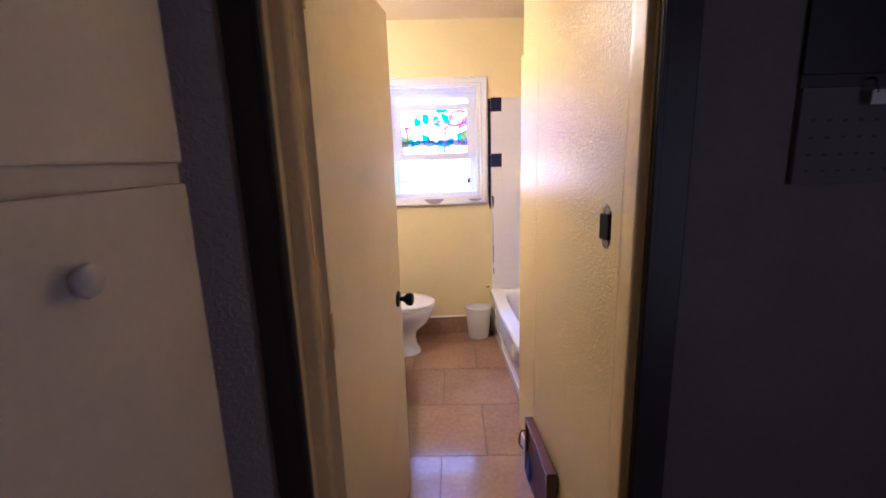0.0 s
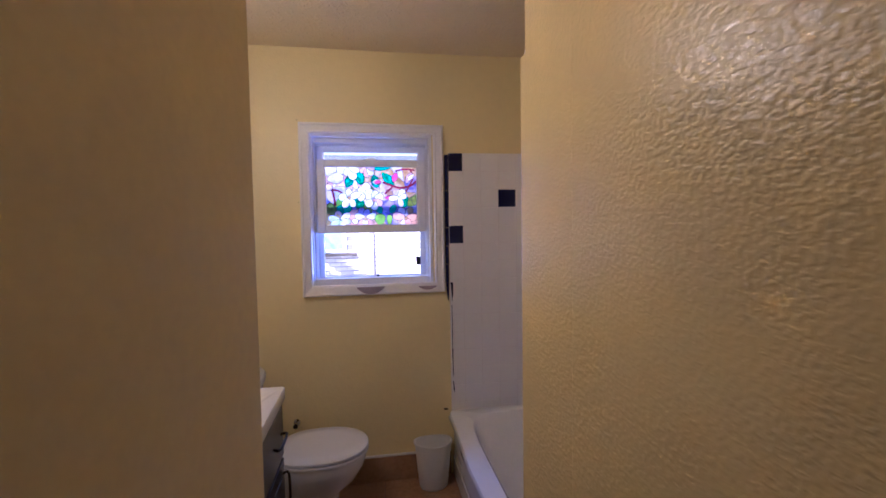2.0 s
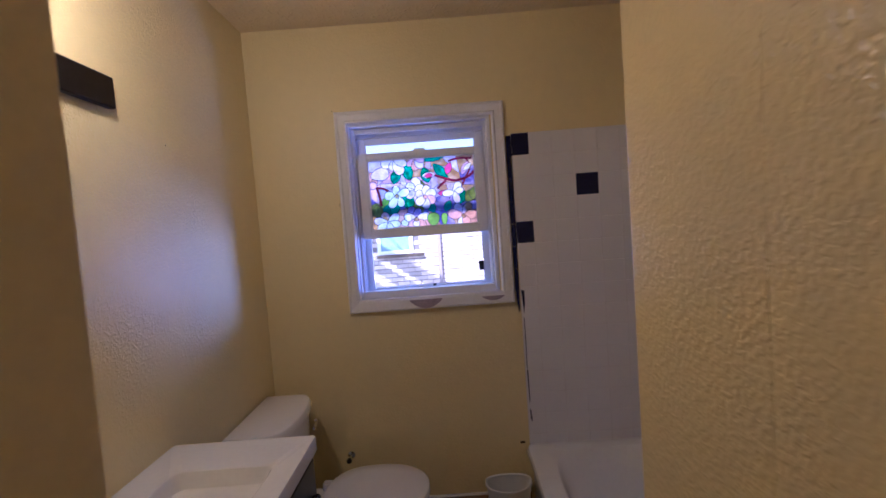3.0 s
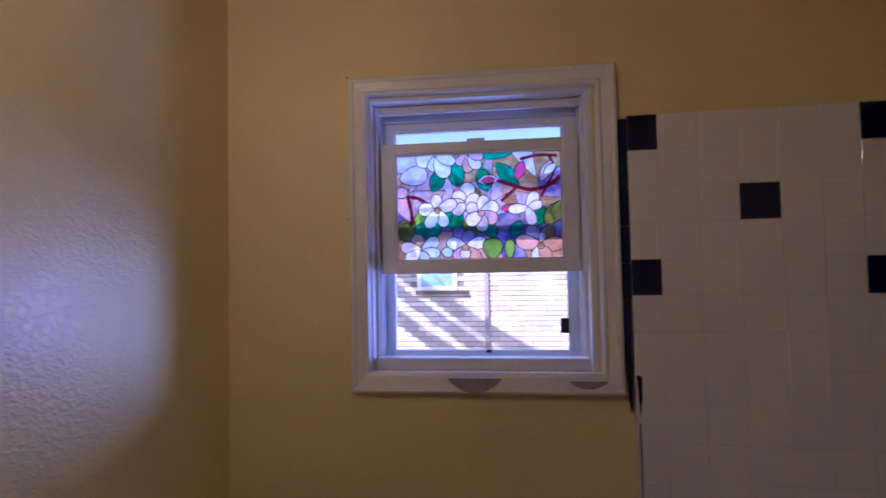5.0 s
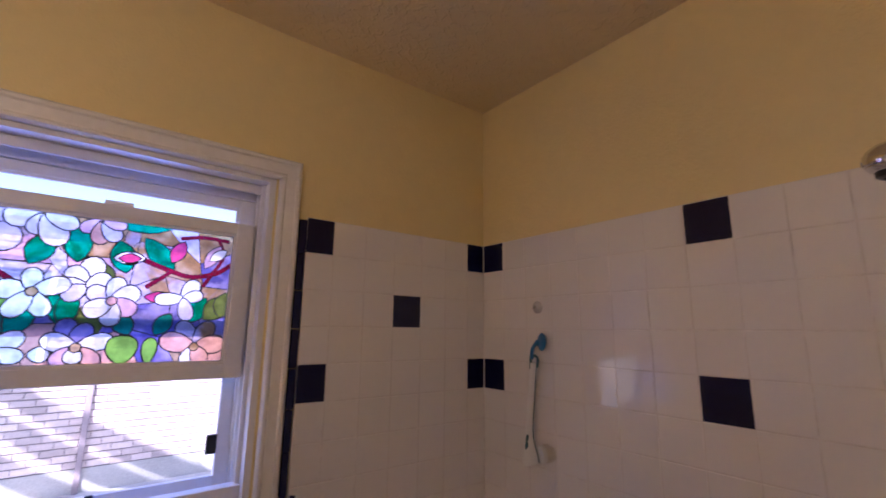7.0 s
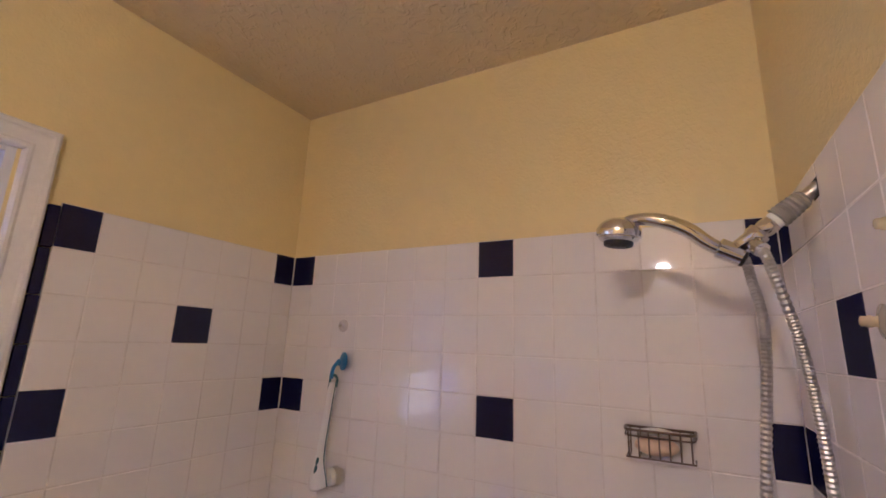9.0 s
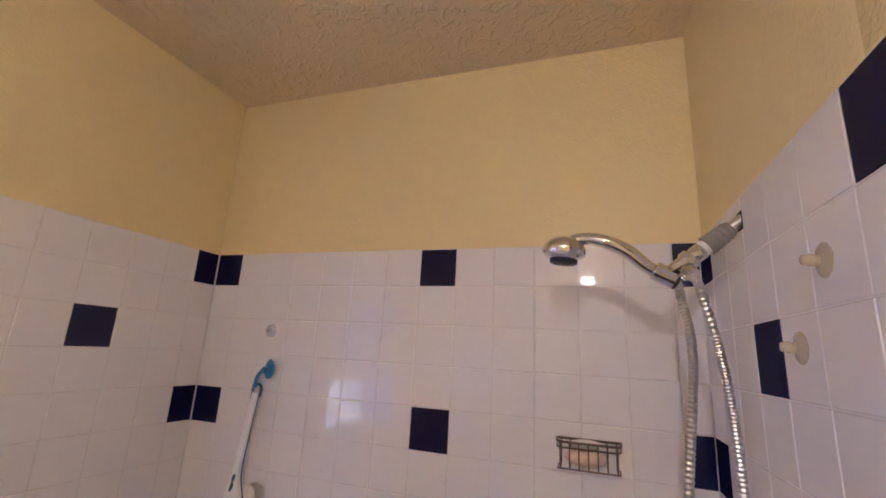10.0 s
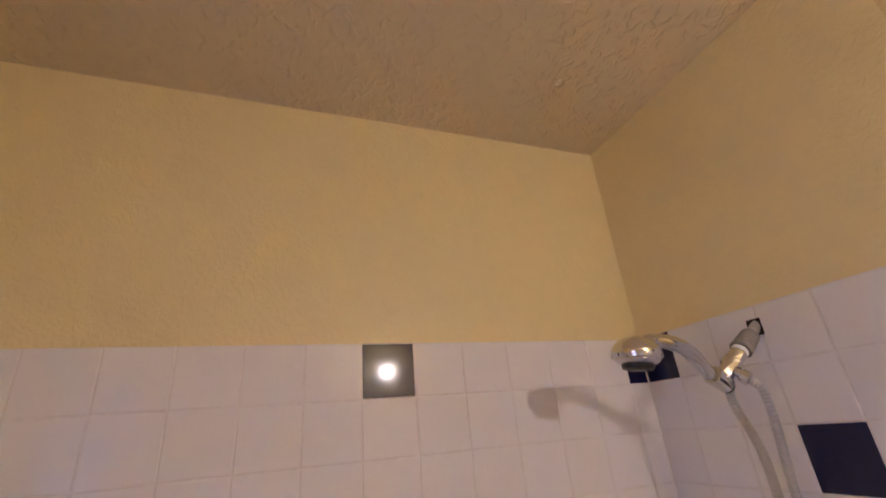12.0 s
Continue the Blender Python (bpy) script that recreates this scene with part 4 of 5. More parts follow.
# ---- vanity ----
def vanity():
    y0, y1, xf = 1.648, 2.560, -0.273
    v = thing("vanity_cabinet", "dark navy bathroom vanity cabinet against the wall", "cabinet")
    part("body", box(XW + 0.002, xf - 0.028, y0 + 0.01, y1 - 0.012, 0.09, 0.855, 0.002), M_VANITY, v)
    part("toe_kick", box(XW + 0.002, xf - 0.09, y0 + 0.02, y1 - 0.02, 0.001, 0.09), M_VANITY, v)
    for a, b in ((y0 + 0.02, (y0 + y1) / 2 - 0.003), ((y0 + y1) / 2 + 0.003, y1 - 0.02)):
        dr = part("drawer_front", box(xf - 0.028, xf - 0.010, a, b, 0.640, 0.835, 0.002), M_VANITY, v)
        part("pull", tube([(xf - 0.010, b - 0.05, 0.74), (xf + 0.014, b - 0.05, 0.74), (xf + 0.014, b - 0.17, 0.74), (xf - 0.010, b - 0.17, 0.74)], 0.005, 8, 3), M_BRONZE, dr, "dark bar pull", True)
        d = part("door", box(xf - 0.028, xf - 0.010, a, b, 0.11, 0.625, 0.002), M_VANITY, v)
        part("recess_frame", box(xf - 0.010, xf - 0.006, a + 0.05, b - 0.05, 0.16, 0.575, 0.001), M_VANITY, d)
        part("pull", tube([(xf - 0.010, b - 0.04, 0.58), (xf + 0.014, b - 0.04, 0.58), (xf + 0.014, b - 0.04, 0.46), (xf - 0.010, b - 0.04, 0.46)], 0.005, 8, 3), M_BRONZE, d, "dark bar pull", True)
    s = thing("bathroom_sink", "white cultured-marble vanity top with rectangular basin", "sink")
    zt, n = 0.900, 64
    cx, cy = (XW + xf) / 2 + 0.0, 2.02

    def rect(ax0, ax1, ay0, ay1, z, power=60):
        return [Vector(((ax0 + ax1) / 2 + p.x * (ax1 - ax0) / 2, (ay0 + ay1) / 2 + p.y * (ay1 - ay0) / 2, z)) for p in superellipse(0, 0, 0, 1, 1, n, power)]

    x0, x1, b0, b1 = XW + 0.001, xf, y0, y1
    i0, i1, j0, j1 = XW + 0.11, -0.345, 1.80, 2.39
    rings = [rect(x0, x1, b0, b1, 0.856), rect(x0, x1, b0, b1, 0.896), rect(x0 + 0.003, x1 - 0.003, b0 + 0.003, b1 - 0.003, zt),
             rect(i0 - 0.004, i1 + 0.004, j0 - 0.004, j1 + 0.004, zt, 24), rect(i0, i1, j0, j1, zt - 0.004, 20), rect(i0 + 0.012, i1 - 0.012, j0 + 0.015, j1 - 0.015, zt - 0.06, 12),
             rect(i0 + 0.04, i1 - 0.04, j0 + 0.06, j1 - 0.06, zt - 0.11, 8), rect((i0 + i1) / 2 - 0.02, (i0 + i1) / 2 + 0.02, 2.08, 2.12, zt - 0.118, 2)]
    bm = loft(rings, False)
    part("slab", bm, M_COUNTER, s, smooth=True)
    part("slab_underside", box(x0 + 0.001, x1 - 0.001, b0 + 0.001, b1 - 0.001, 0.8555, 0.857), M_COUNTER, s)
    return v


vanity()


# ---- waste bin ----
def waste_bin():
    b = thing("waste_bin", "white plastic wastebasket standing by the tub", "bin")
    cx, cy = 0.405, 3.252

    def ring(z, ax, ay, g=0.0):
        pts = []
        for i in range(36):
            a = 2 * math.pi * i / 36
            c, s = math.cos(a), math.sin(a)
            pts.append(Vector((cx + (ax + g) * c, cy + (ay + g) * (s if s < 0 else math.copysign(abs(s) ** 0.6, s) * 0.72), z)))
        return pts

    part("shell", loft([ring(0.002, 0.078, 0.060), ring(0.012, 0.083, 0.064), ring(0.15, 0.097, 0.078), ring(0.262, 0.107, 0.086), ring(0.262, 0.104, 0.083), ring(0.02, 0.078, 0.06)], False), M_BIN, b, smooth=True)
    part("bottom", loft([ring(0.002, 0.078, 0.06), ring(0.02, 0.078, 0.06)]), M_BIN, b)
    part("rim", loft([ring(0.260, 0.107, 0.086), ring(0.262, 0.113, 0.092), ring(0.272, 0.113, 0.092), ring(0.275, 0.109, 0.088), ring(0.270, 0.103, 0.082), ring(0.258, 0.104, 0.083)], False), M_BIN, b, smooth=True)
    return b


waste_bin()


# ---- shower ----
def shower():
    s = thing("hand_shower", "chrome hand shower on a wall arm wrapped in grey rubber", "shower head")
    ax, zw = 0.940, 1.916
    d = Vector((0.016, 0.112, -0.090)).normalized()
    o = Vector((ax + 0.0015, YS + 0.0180, zw - 0.009))
    arm = part("arm", tube([o - d * 0.030, o, o + d * 0.035, o + d * 0.070], 0.0100, 14, 4), M_STEELHOSE, s, smooth=True)
    prof = []
    for i in range(25):
        prof.append((0.006 + 0.048 * i / 24, 0.0150 + 0.0035 * i / 24 + 0.0009 * math.sin(i * 1.6) - 0.003 * (i < 2)))
    part("rubber_wrap", turned(prof, o, d, 20), M_GREYRUBBER, arm, "ribbed grey rubber wrap", True)
    part("thread_tape", turned([(0.054, 0.0125), (0.055, 0.0142), (0.062, 0.0142), (0.063, 0.0125)], o, d, 18), M_TEFLON, arm, "white thread tape", True)
    part("connector_nut", turned([(0.063, 0.013), (0.064, 0.0150), (0.080, 0.0150), (0.082, 0.0135), (0.084, 0.0135), (0.086, 0.0180), (0.098, 0.0180), (0.102, 0.0145), (0.125, 0.0145), (0.130, 0.012)], o, d, 8), M_CHROME, s, "faceted chrome nut", True)
    joint = o + d * 0.112
    # side outlet for the supply hose
    e = Vector((-0.60, -0.30, -0.55)).normalized()
    part("side_outlet", turned([(0.0, 0.009), (0.020, 0.009), (0.021, 0.0125), (0.034, 0.0125), (0.036, 0.008)], joint - d * 0.006, e, 12), M_CHROME, s, "chrome hose outlet", True)
    # cradle that holds the handset
    c0 = Vector((0.956, 1.989, 1.824))
    h = Vector((-0.10, 0.80, 0.42)).normalized()
    part("cradle", turned([(-0.020, 0.0135), (-0.018, 0.0165), (0.018, 0.0175), (0.020, 0.0145)], c0, h, 18), M_CHROME, s, smooth=True)
    part("cradle_grip", turned([(-0.024, 0.008), (-0.022, 0.0130), (-0.018, 0.0140), (-0.016, 0.0135)], c0 + Vector((0, 0, -0.003)), h, 18), M_BLACK, s, "black rubber grip", True)
    # handset: curved handle into a flat round head
    part("handle", tube([c0 - h * 0.022, c0 + h * 0.03, c0 + Vector((-0.012, 0.060, 0.042)), c0 + Vector((-0.018, 0.098, 0.060)), c0 + Vector((-0.014, 0.134, 0.068)), c0 + Vector((-0.006, 0.164, 0.064))], 0.0105, 16, 6,
                        lambda f, i: 0.0100 + 0.0035 * math.sin(math.pi * min(f * 1.1, 1)) + (0.002 if f > 0.85 else 0)), M_CHROME, s, smooth=True)
    hc = Vector((0.955, 2.161, 1.871))
    up = Vector((-0.06, -0.10, 1)).normalized()
    head = part("head", turned([(-0.016, 0.027), (-0.014, 0.0325), (-0.009, 0.0368), (-0.0075, 0.0365), (-0.006, 0.0390), (0.000, 0.0405), (0.009, 0.0395), (0.017, 0.0350), (0.0235, 0.0275), (0.028, 0.018), (0.0305, 0.008), (0.031, 0.001)], hc, up, 32), M_CHROME, s, smooth=True)
    part("spray_face", turned([(-0.025, 0.022), (-0.023, 0.0255), (-0.0162, 0.0265), (-0.0158, 0.01)], hc, up, 28), M_BLACK, head, "black rubber spray face", True)
    u, v = basis_for(up)
    for i in range(10):
        a = 2 * math.pi * i / 10
        p = hc - up * 0.0225 + (u * math.cos(a) + v * math.sin(a)) * 0.016
        part("nozzle", turned([(0, 0.0022), (0.004, 0.0016)], p, -up, 6), M_BLACK, head)
    for i in range(6):
        a = 2 * math.pi * i / 6 + 0.3
        w = u * math.cos(a) + v * math.sin(a)
        part("grip_notch", turned([(-0.002, 0.0045), (0.001, 0.004), (0.0015, 0.001)], hc + w * 0.0395 - up * 0.002, w, 8), M_STEELHOSE, head, smooth=True)
    # ribbed metal hoses

    def hose(points, label):
        """A flexible hose whose ribs are evenly spaced along its length."""
        line = smooth_line(points, 60)
        even, gone = [line[0]], 0.0
        for p, q in zip(line, line[1:]):
            gone += (q - p).length
            if gone >= 0.0026:
                even.append(q)
                gone = 0.0
        return part("hose", tube(even, 0.007, 10, 1, lambda f, i: 0.0068 + 0.0015 * (i % 2)), M_STEELHOSE, s, label)

    hb = c0 - h * 0.022
    hose([hb, hb + Vector((0.004, -0.006, -0.035)), (0.944, 1.957, 1.68), (0.937, 1.980, 1.455), (0.932, 2.000, 1.15), (0.928, 1.98, 0.78), (0.935, 1.95, 0.62)], "ribbed steel hose")
    q = joint - d * 0.006 + e * 0.034
    hose([q, q + e * 0.02 + Vector((0, 0, -0.02)), (0.946, 1.911, 1.65), (0.966, 1.897, 1.455), (0.980, 1.898, 1.15), (0.968, 1.92, 0.78), (0.935, 1.95, 0.62)], "ribbed steel hose")
    # thin near-black plate on the tiling paints the gap's shade round the arm
    g = thing("pipe_hole_shade", "dark square plate for the shaded pipe hole round the shower arm", "hole")
    part("hole_plate", box(0.927, 0.955, YS + 0.0085, YS + 0.0095, 1.898, 1.930), M_DARKHOLE, g)
    return s


shower()


# ---- soap rack ----
def soap_rack():
    r = thing("soap_rack", "brown wire soap rack fixed on the tiled wall", "soap dish")
    xw, y0, y1, z0, z1, dp = XE - 0.010, 2.058, 2.198, 1.434, 1.490, 0.055

    def wire(points, rad=0.0018, name="wire", steps=1):
        return part(name, tube(points, rad, 6, steps), M_WIRE, r)

    def bent(points, c=0.008):
        """Round off the corners of a wire."""
        out = [Vector(points[0])]
        for a, b, d in zip(points, points[1:], points[2:]):
            a, b, d = Vector(a), Vector(b), Vector(d)
            out += [b + (a - b).normalized() * c, b + ((a - b).normalized() + (d - b).normalized()) * c * 0.3, b + (d - b).normalized() * c]
        return out + [Vector(points[-1])]

    for z, rad in ((z1, 0.003), (z1 - 0.012, 0.002)):
        wire(bent([(xw, y0, z), (xw - dp, y0 + 0.004, z), (xw - dp, y1 - 0.004, z), (xw, y1, z)], 0.014), rad, "rim_wire")
    wire([(xw, y0, z1), (xw, y1, z1)], 0.003, "rim_wire")
    wire([(xw - 0.006, y0 + 0.004, z0), (xw - dp + 0.006, y0 + 0.004, z0), (xw - dp + 0.006, y1 - 0.004, z0), (xw - 0.006, y1 - 0.004, z0)], 0.002, "base_wire")
    for i in range(7):
        y = y0 + 0.010 + (y1 - y0 - 0.020) * i / 6
        wire(bent([(xw - dp, y, z1), (xw - dp + 0.004, y, z0), (xw - 0.004, y, z0), (xw - 0.002, y, z1)]), 0.0015)
    soap = thing("soap_bar", "tan soap bar in the wire rack", "soap")
    bm = bmesh.new()
    bmesh.ops.create_uvsphere(bm, u_segments=24, v_segments=12, radius=1)
    bmesh.ops.transform(bm, matrix=Matrix.LocRotScale((xw - 0.030, 2.135, z0 + 0.024), None, (0.023, 0.044, 0.020)), verts=bm.verts)
    part("bar", bm, M_SOAP, soap, smooth=True)
    bm = bmesh.new()
    bmesh.ops.create_uvsphere(bm, u_segments=20, v_segments=10, radius=1)
    bmesh.ops.transform(bm, matrix=Matrix.LocRotScale((xw - 0.028, 2.132, z0 + 0.052), None, (0.018, 0.034, 0.009)), verts=bm.verts)
    part("sliver", bm, M_TEFLON, soap, "white soap sliver", True)


soap_rack()


# ---- cleaning brush ----
def scrub_brush():
    b = thing("scrub_brush", "white long-handled electric scrub brush hung by a teal suction cup", "brush")
    xw = XE - 0.010
    front, side = Vector((-0.78, -0.60, 0.12)).normalized(), Vector((0.61, -0.79, 0.0)).normalized()
    cup = part("suction_cup", turned([(0.0, 0.018), (0.002, 0.0185), (0.006, 0.016), (0.012, 0.012), (0.018, 0.010), (0.022, 0.010)], (xw, 3.051, 1.588), (-1, 0, 0)), M_TEAL, b, "teal suction cup", True)
    part("cup_cap", turned([(0.0, 0.010), (0.002, 0.024), (0.004, 0.0285), (0.007, 0.0285), (0.009, 0.024), (0.010, 0.004)], (xw - 0.016, 3.030, 1.592), (-0.90, 0.43, 0.05)), M_TEAL, cup, smooth=True)
    part("hook", tube([(xw - 0.030, 3.048, 1.588), (xw - 0.040, 3.054, 1.572), (xw - 0.041, 3.058, 1.553), (xw - 0.036, 3.062, 1.541), (xw - 0.030, 3.070, 1.546)], 0.006, 10, 4), M_TEAL, cup, smooth=True)
    part("hang_loop", tube([(xw - 0.030, 3.046, 1.512), (xw - 0.031, 3.044, 1.540), (xw - 0.035, 3.054, 1.549), (xw - 0.034, 3.068, 1.546), (xw - 0.031, 3.072, 1.530), (xw - 0.030, 3.074, 1.505)], 0.0042, 10, 4), M_TEALDARK, b, "dark teal hanging loop", True)
    spine = [Vector(p) for p in ((xw - 0.030, 3.060, 1.524), (xw - 0.032, 3.066, 1.46), (xw - 0.036, 3.071, 1.39), (xw - 0.042, 3.073, 1.325), (xw - 0.048, 3.069, 1.272), (xw - 0.050, 3.063, 1.236), (xw - 0.048, 3.060, 1.220))]

    def rad(f, i=0):
        swell = 0.5 + 0.5 * math.tanh((f - 0.66) * 11)
        end = 1 if f < 0.90 else max(0.12, 1 - ((f - 0.90) / 0.10) ** 2) ** 0.5
        return (0.0112 + 0.0035 * f + 0.0150 * swell) * end

    part("handle", tube(spine, 0.012, 24, 10, rad), M_BRUSHWHITE, b, smooth=True)
    line = smooth_line(spine, 10)
    count = len(line) - 1
    seam = [line[i] + (front * 0.62 + side * 0.79) * (rad(i / count) * 1.0) for i in range(0, int(count * 0.95), 3)]
    part("seam", tube(seam, 0.0022, 8, 3), M_TEALDARK, b, "dark teal rubber seam", True)
    for f in (0.60, 0.68):
        i = int(f * count)
        p = line[i] + (front * 0.90 - side * 0.42) * (rad(f) * 0.93)
        bm = bmesh.new()
        bmesh.ops.create_uvsphere(bm, u_segments=14, v_segments=8, radius=1)
        bmesh.ops.transform(bm, matrix=Matrix.LocRotScale(p, Euler((0.05, 0.10, 0.65)), (0.003, 0.0052, 0.0155)), verts=bm.verts)
        part("button", bm, M_TEALDARK, b, "dark teal button", True)
    part("brush_base", turned([(0, 0.024), (0.008, 0.027), (0.014, 0.0265), (0.016, 0.024)], (xw - 0.040, 3.040, 1.252), (1, -0.35, 0.05), 24), M_BRUSHWHITE, b, smooth=True)
    bm = bmesh.new()
    rnd = random.Random(3)
    for i in range(220):
        r, a = 0.0255 * math.sqrt(rnd.random()), rnd.random() * 6.283
        p = Vector((xw - 0.025, 3.034 + r * math.cos(a), 1.253 + r * math.sin(a)))
        q = p + Vector((0.020, -0.003 + 0.004 * math.cos(a), 0.003 * math.sin(a)))
        vs = [bm.verts.new(c + Vector(o)) for c in (p, q) for o in ((0, 0.0008, 0), (0, -0.0006, 0.0007), (0, -0.0006, -0.0007))]
        for k in range(3):
            bm.faces.new((vs[k], vs[(k + 1) % 3], vs[3 + (k + 1) % 3], vs[3 + k]))
    part("bristles", bm, M_BRISTLE, b, "pale bristles")
    c = thing("clear_suction_cup", "small clear suction cup stuck on the tile", "suction cup")
    part("cup", turned([(0.0, 0.021), (0.002, 0.021), (0.006, 0.014), (0.009, 0.009), (0.014, 0.008), (0.015, 0.003)], (xw, 3.062, 1.706), (-1, 0, 0)), M_CLEARCUP, c, smooth=True)
    part("stud", turned([(0.013, 0.006), (0.017, 0.005), (0.018, 0.001)], (xw, 3.062, 1.706), (-1, 0, 0), 12), M_GREYRUBBER, c, smooth=True)


scrub_brush()


# ---- suction hooks beside the shower ----
def suction_hook(x, z, lean):
    h = thing("suction_hook", "aged yellowish clear suction hook on the tile", "hook", "suction hooks by the shower")
    o = (x, YS + 0.0095, z)
    part("disc", turned([(0.0, 0.0200), (0.0015, 0.0200), (0.003, 0.0160), (0.005, 0.0100), (0.006, 0.0070)], o, (0, 1, 0), 28), M_CLEARDISC, h, "clear disc", smooth=True)
    part("peg", turned([(0.005, 0.0070), (0.009, 0.0058), (0.011, 0.0072), (0.014, 0.0072), (0.0155, 0.0060), (0.020, 0.0060), (0.0215, 0.004), (0.0218, 0.001)], o, (lean, 1, 0.05), 16), M_AMBER, h, smooth=True)
    return h


def plaster_drip():
    t = thing("plaster_drip", "small pale drip of plaster hanging from the ceiling", "plaster drip")
    part("drip", tube([(1.022, 2.138, CEIL + 0.002), (1.012, 2.141, CEIL - 0.004), (0.998, 2.146, CEIL - 0.007), (0.990, 2.149, CEIL - 0.016)], 0.004, 8, 4, lambda f, i: 0.0065 + 0.003 * math.sin(6 * f)), M_DRIP, t, smooth=True)


plaster_drip()
suction_hook(0.770, 1.698, 0.35)
suction_hook(0.684, 1.790, 0.1)


# ---- lamp above the vanity ----
def vanity_lamp():
    v = thing("wall_lamp", "dark bronze light bar with a lit warm bulb", "lamp")
    part("bar", box(XW + 0.0005, XW + 0.022, 1.790, 2.447, 1.921, 2.008, 0.006, 3), M_BRONZE, v, "dark bronze bar")
    part("back_plate", turned([(0, 0.055), (0.012, 0.055), (0.018, 0.045), (0.03, 0.02), (0.045, 0.02)], (XW, 2.12, 2.15), (1, 0, 0)), M_BRONZE, v, smooth=True)
    m = bpy.data.materials.new("glowing_bulb")
    m.use_nodes = True
    b = m.node_tree.nodes["Principled BSDF"]
    b.inputs["Emission Color"].default_value, b.inputs["Emission Strength"].default_value = (1.0, 0.78, 0.5, 1), 40.0
    bm = bmesh.new()
    bmesh.ops.create_uvsphere(bm, u_segments=20, v_segments=12, radius=0.033)
    bmesh.ops.translate(bm, verts=bm.verts, vec=(-0.530, 2.12, 2.15))
    bulb = part("bulb", bm, m, v, "lit warm bulb", True)
    bulb.visible_shadow = False
    part("neck", turned([(0.044, 0.016), (0.130, 0.014), (0.172, 0.017)], (XW, 2.12, 2.15), (1, 0, 0), 16), M_CHROME, v, smooth=True)


vanity_lamp()


# ---- switch hole ----
def switch_hole():
    s = thing("switch_box", "empty dark switch box hole with chipped plaster round it", "switch box")
    part("box_back", box(0.545, 0.549, 0.915, 0.982, 1.255, 1.36), M_DARKHOLE, s)
    part("box_lining", box(0.494, 0.546, 0.917, 0.9215, 1.258, 1.356), M_DARKHOLE, s)
    part("loose_device", prism([(0.474, 0.968), (0.482, 0.930), (0.520, 0.936), (0.514, 0.972)], 1.272, 1.342, 0.004), M_DARKHOLE, s, "dark loose device in the hole")
    rnd = random.Random(8)
    for zc, zs in ((1.350, 0.016), (1.262, 0.015)):
        bm = bmesh.new()
        ring = []
        for i in range(26):
            a = 2 * math.pi * i / 26
            r = 0.82 + 0.3 * rnd.random()
            y, z = 0.950 + 0.020 * r * math.cos(a), zc + zs * r * math.sin(a)
            ring.append((y, z))
        f = [bm.verts.new((0.490 - 0.0272 * (y - 0.87) - 0.0018, y, z)) for y, z in ring]
        k = [bm.verts.new((v.co.x + 0.004, v.co.y, v.co.z)) for v in f]
        bm.faces.new(f)
        for i in range(26):
            bm.faces.new((f[i], f[(i + 1) % 26], k[(i + 1) % 26], k[i]))
        part("chipped_plaster", bm, M_PATCH, s, "rough grey chipped plaster")


switch_hole()


# ---- register on the partition ----
def wall_register():
    r = thing("wall_register", "dark brown metal register low on the yellow partition", "register")
    y0, y1, z0, z1, x1 = 1.256, 1.640, 0.003, 0.288, 0.468
    x0 = 0.430
    part("frame_top", box(x0, x1, y0, y1, z1 - 0.022, z1, 0.004), M_REGISTER, r)
    part("frame_bottom", box(x0, x1, y0, y1, z0, z0 + 0.022, 0.004), M_REGISTER, r)
    part("frame_side", box(x0, x1, y0, y0 + 0.022, z0 + 0.022, z1 - 0.022, 0.004), M_REGISTER, r)
    part("frame_side", box(x0, x1, y1 - 0.022, y1, z0 + 0.022, z1 - 0.022, 0.004), M_REGISTER, r)
    part("back", box(x1 - 0.006, x1 - 0.002, y0 + 0.02, y1 - 0.02, z0 + 0.02, z1 - 0.02), M_BLACK, r)
    for i in range(9):
        z = z0 + 0.036 + i * 0.0255
        part("slat", box(x0 + 0.010, x0 + 0.030, y0 + 0.022, y1 - 0.022, z, z + 0.004, 0.001), M_REGISTER, r)
    part("lever", tube([(x0 + 0.01, y1 - 0.03, 0.235), (x0 - 0.020, y1 - 0.02, 0.225), (x0 - 0.030, y1 - 0.02, 0.165), (x0 - 0.012, y1 - 0.03, 0.14)], 0.003, 8, 4), M_BRONZE, r, "dark bent wire lever", True)
    t = thing("tape_strip", "strip of blue painter's tape on the register edge", "tape")
    part("tape", box(x0 - 0.002, x0 - 0.0008, y1 - 0.10, y1 - 0.060, 0.010, 0.150), M_BLUETAPE, t)


wall_register()


# ---- hall ----
def linen_cabinet():
    c = thing("linen_cabinet", "white built-in hall cabinet with two stacked doors", "cabinet")
    xf, yb = -0.428, 0.622
    part("body", box(-0.949, xf - 0.020, -0.40, yb + 0.018, 0.001, 2.45, 0.002), M_CABINET, c)
    up = part("upper_door", box(xf - 0.020, xf, -0.34, yb, 1.508, 2.40, 0.004), M_CABINET, c)
    low = part("lower_door", box(xf - 0.020, xf, -0.34, yb, 0.09, 1.472, 0.004), M_CABINET, c)
    part("knob", turned([(0, 0.012), (0.006, 0.012), (0.009, 0.018), (0.014, 0.0225), (0.020, 0.021), (0.025, 0.012), (0.026, 0.001)], (xf, 0.342, 1.368), (1, 0, 0)), M_KNOB, low, "round white knob", True)
    return c


linen_cabinet()


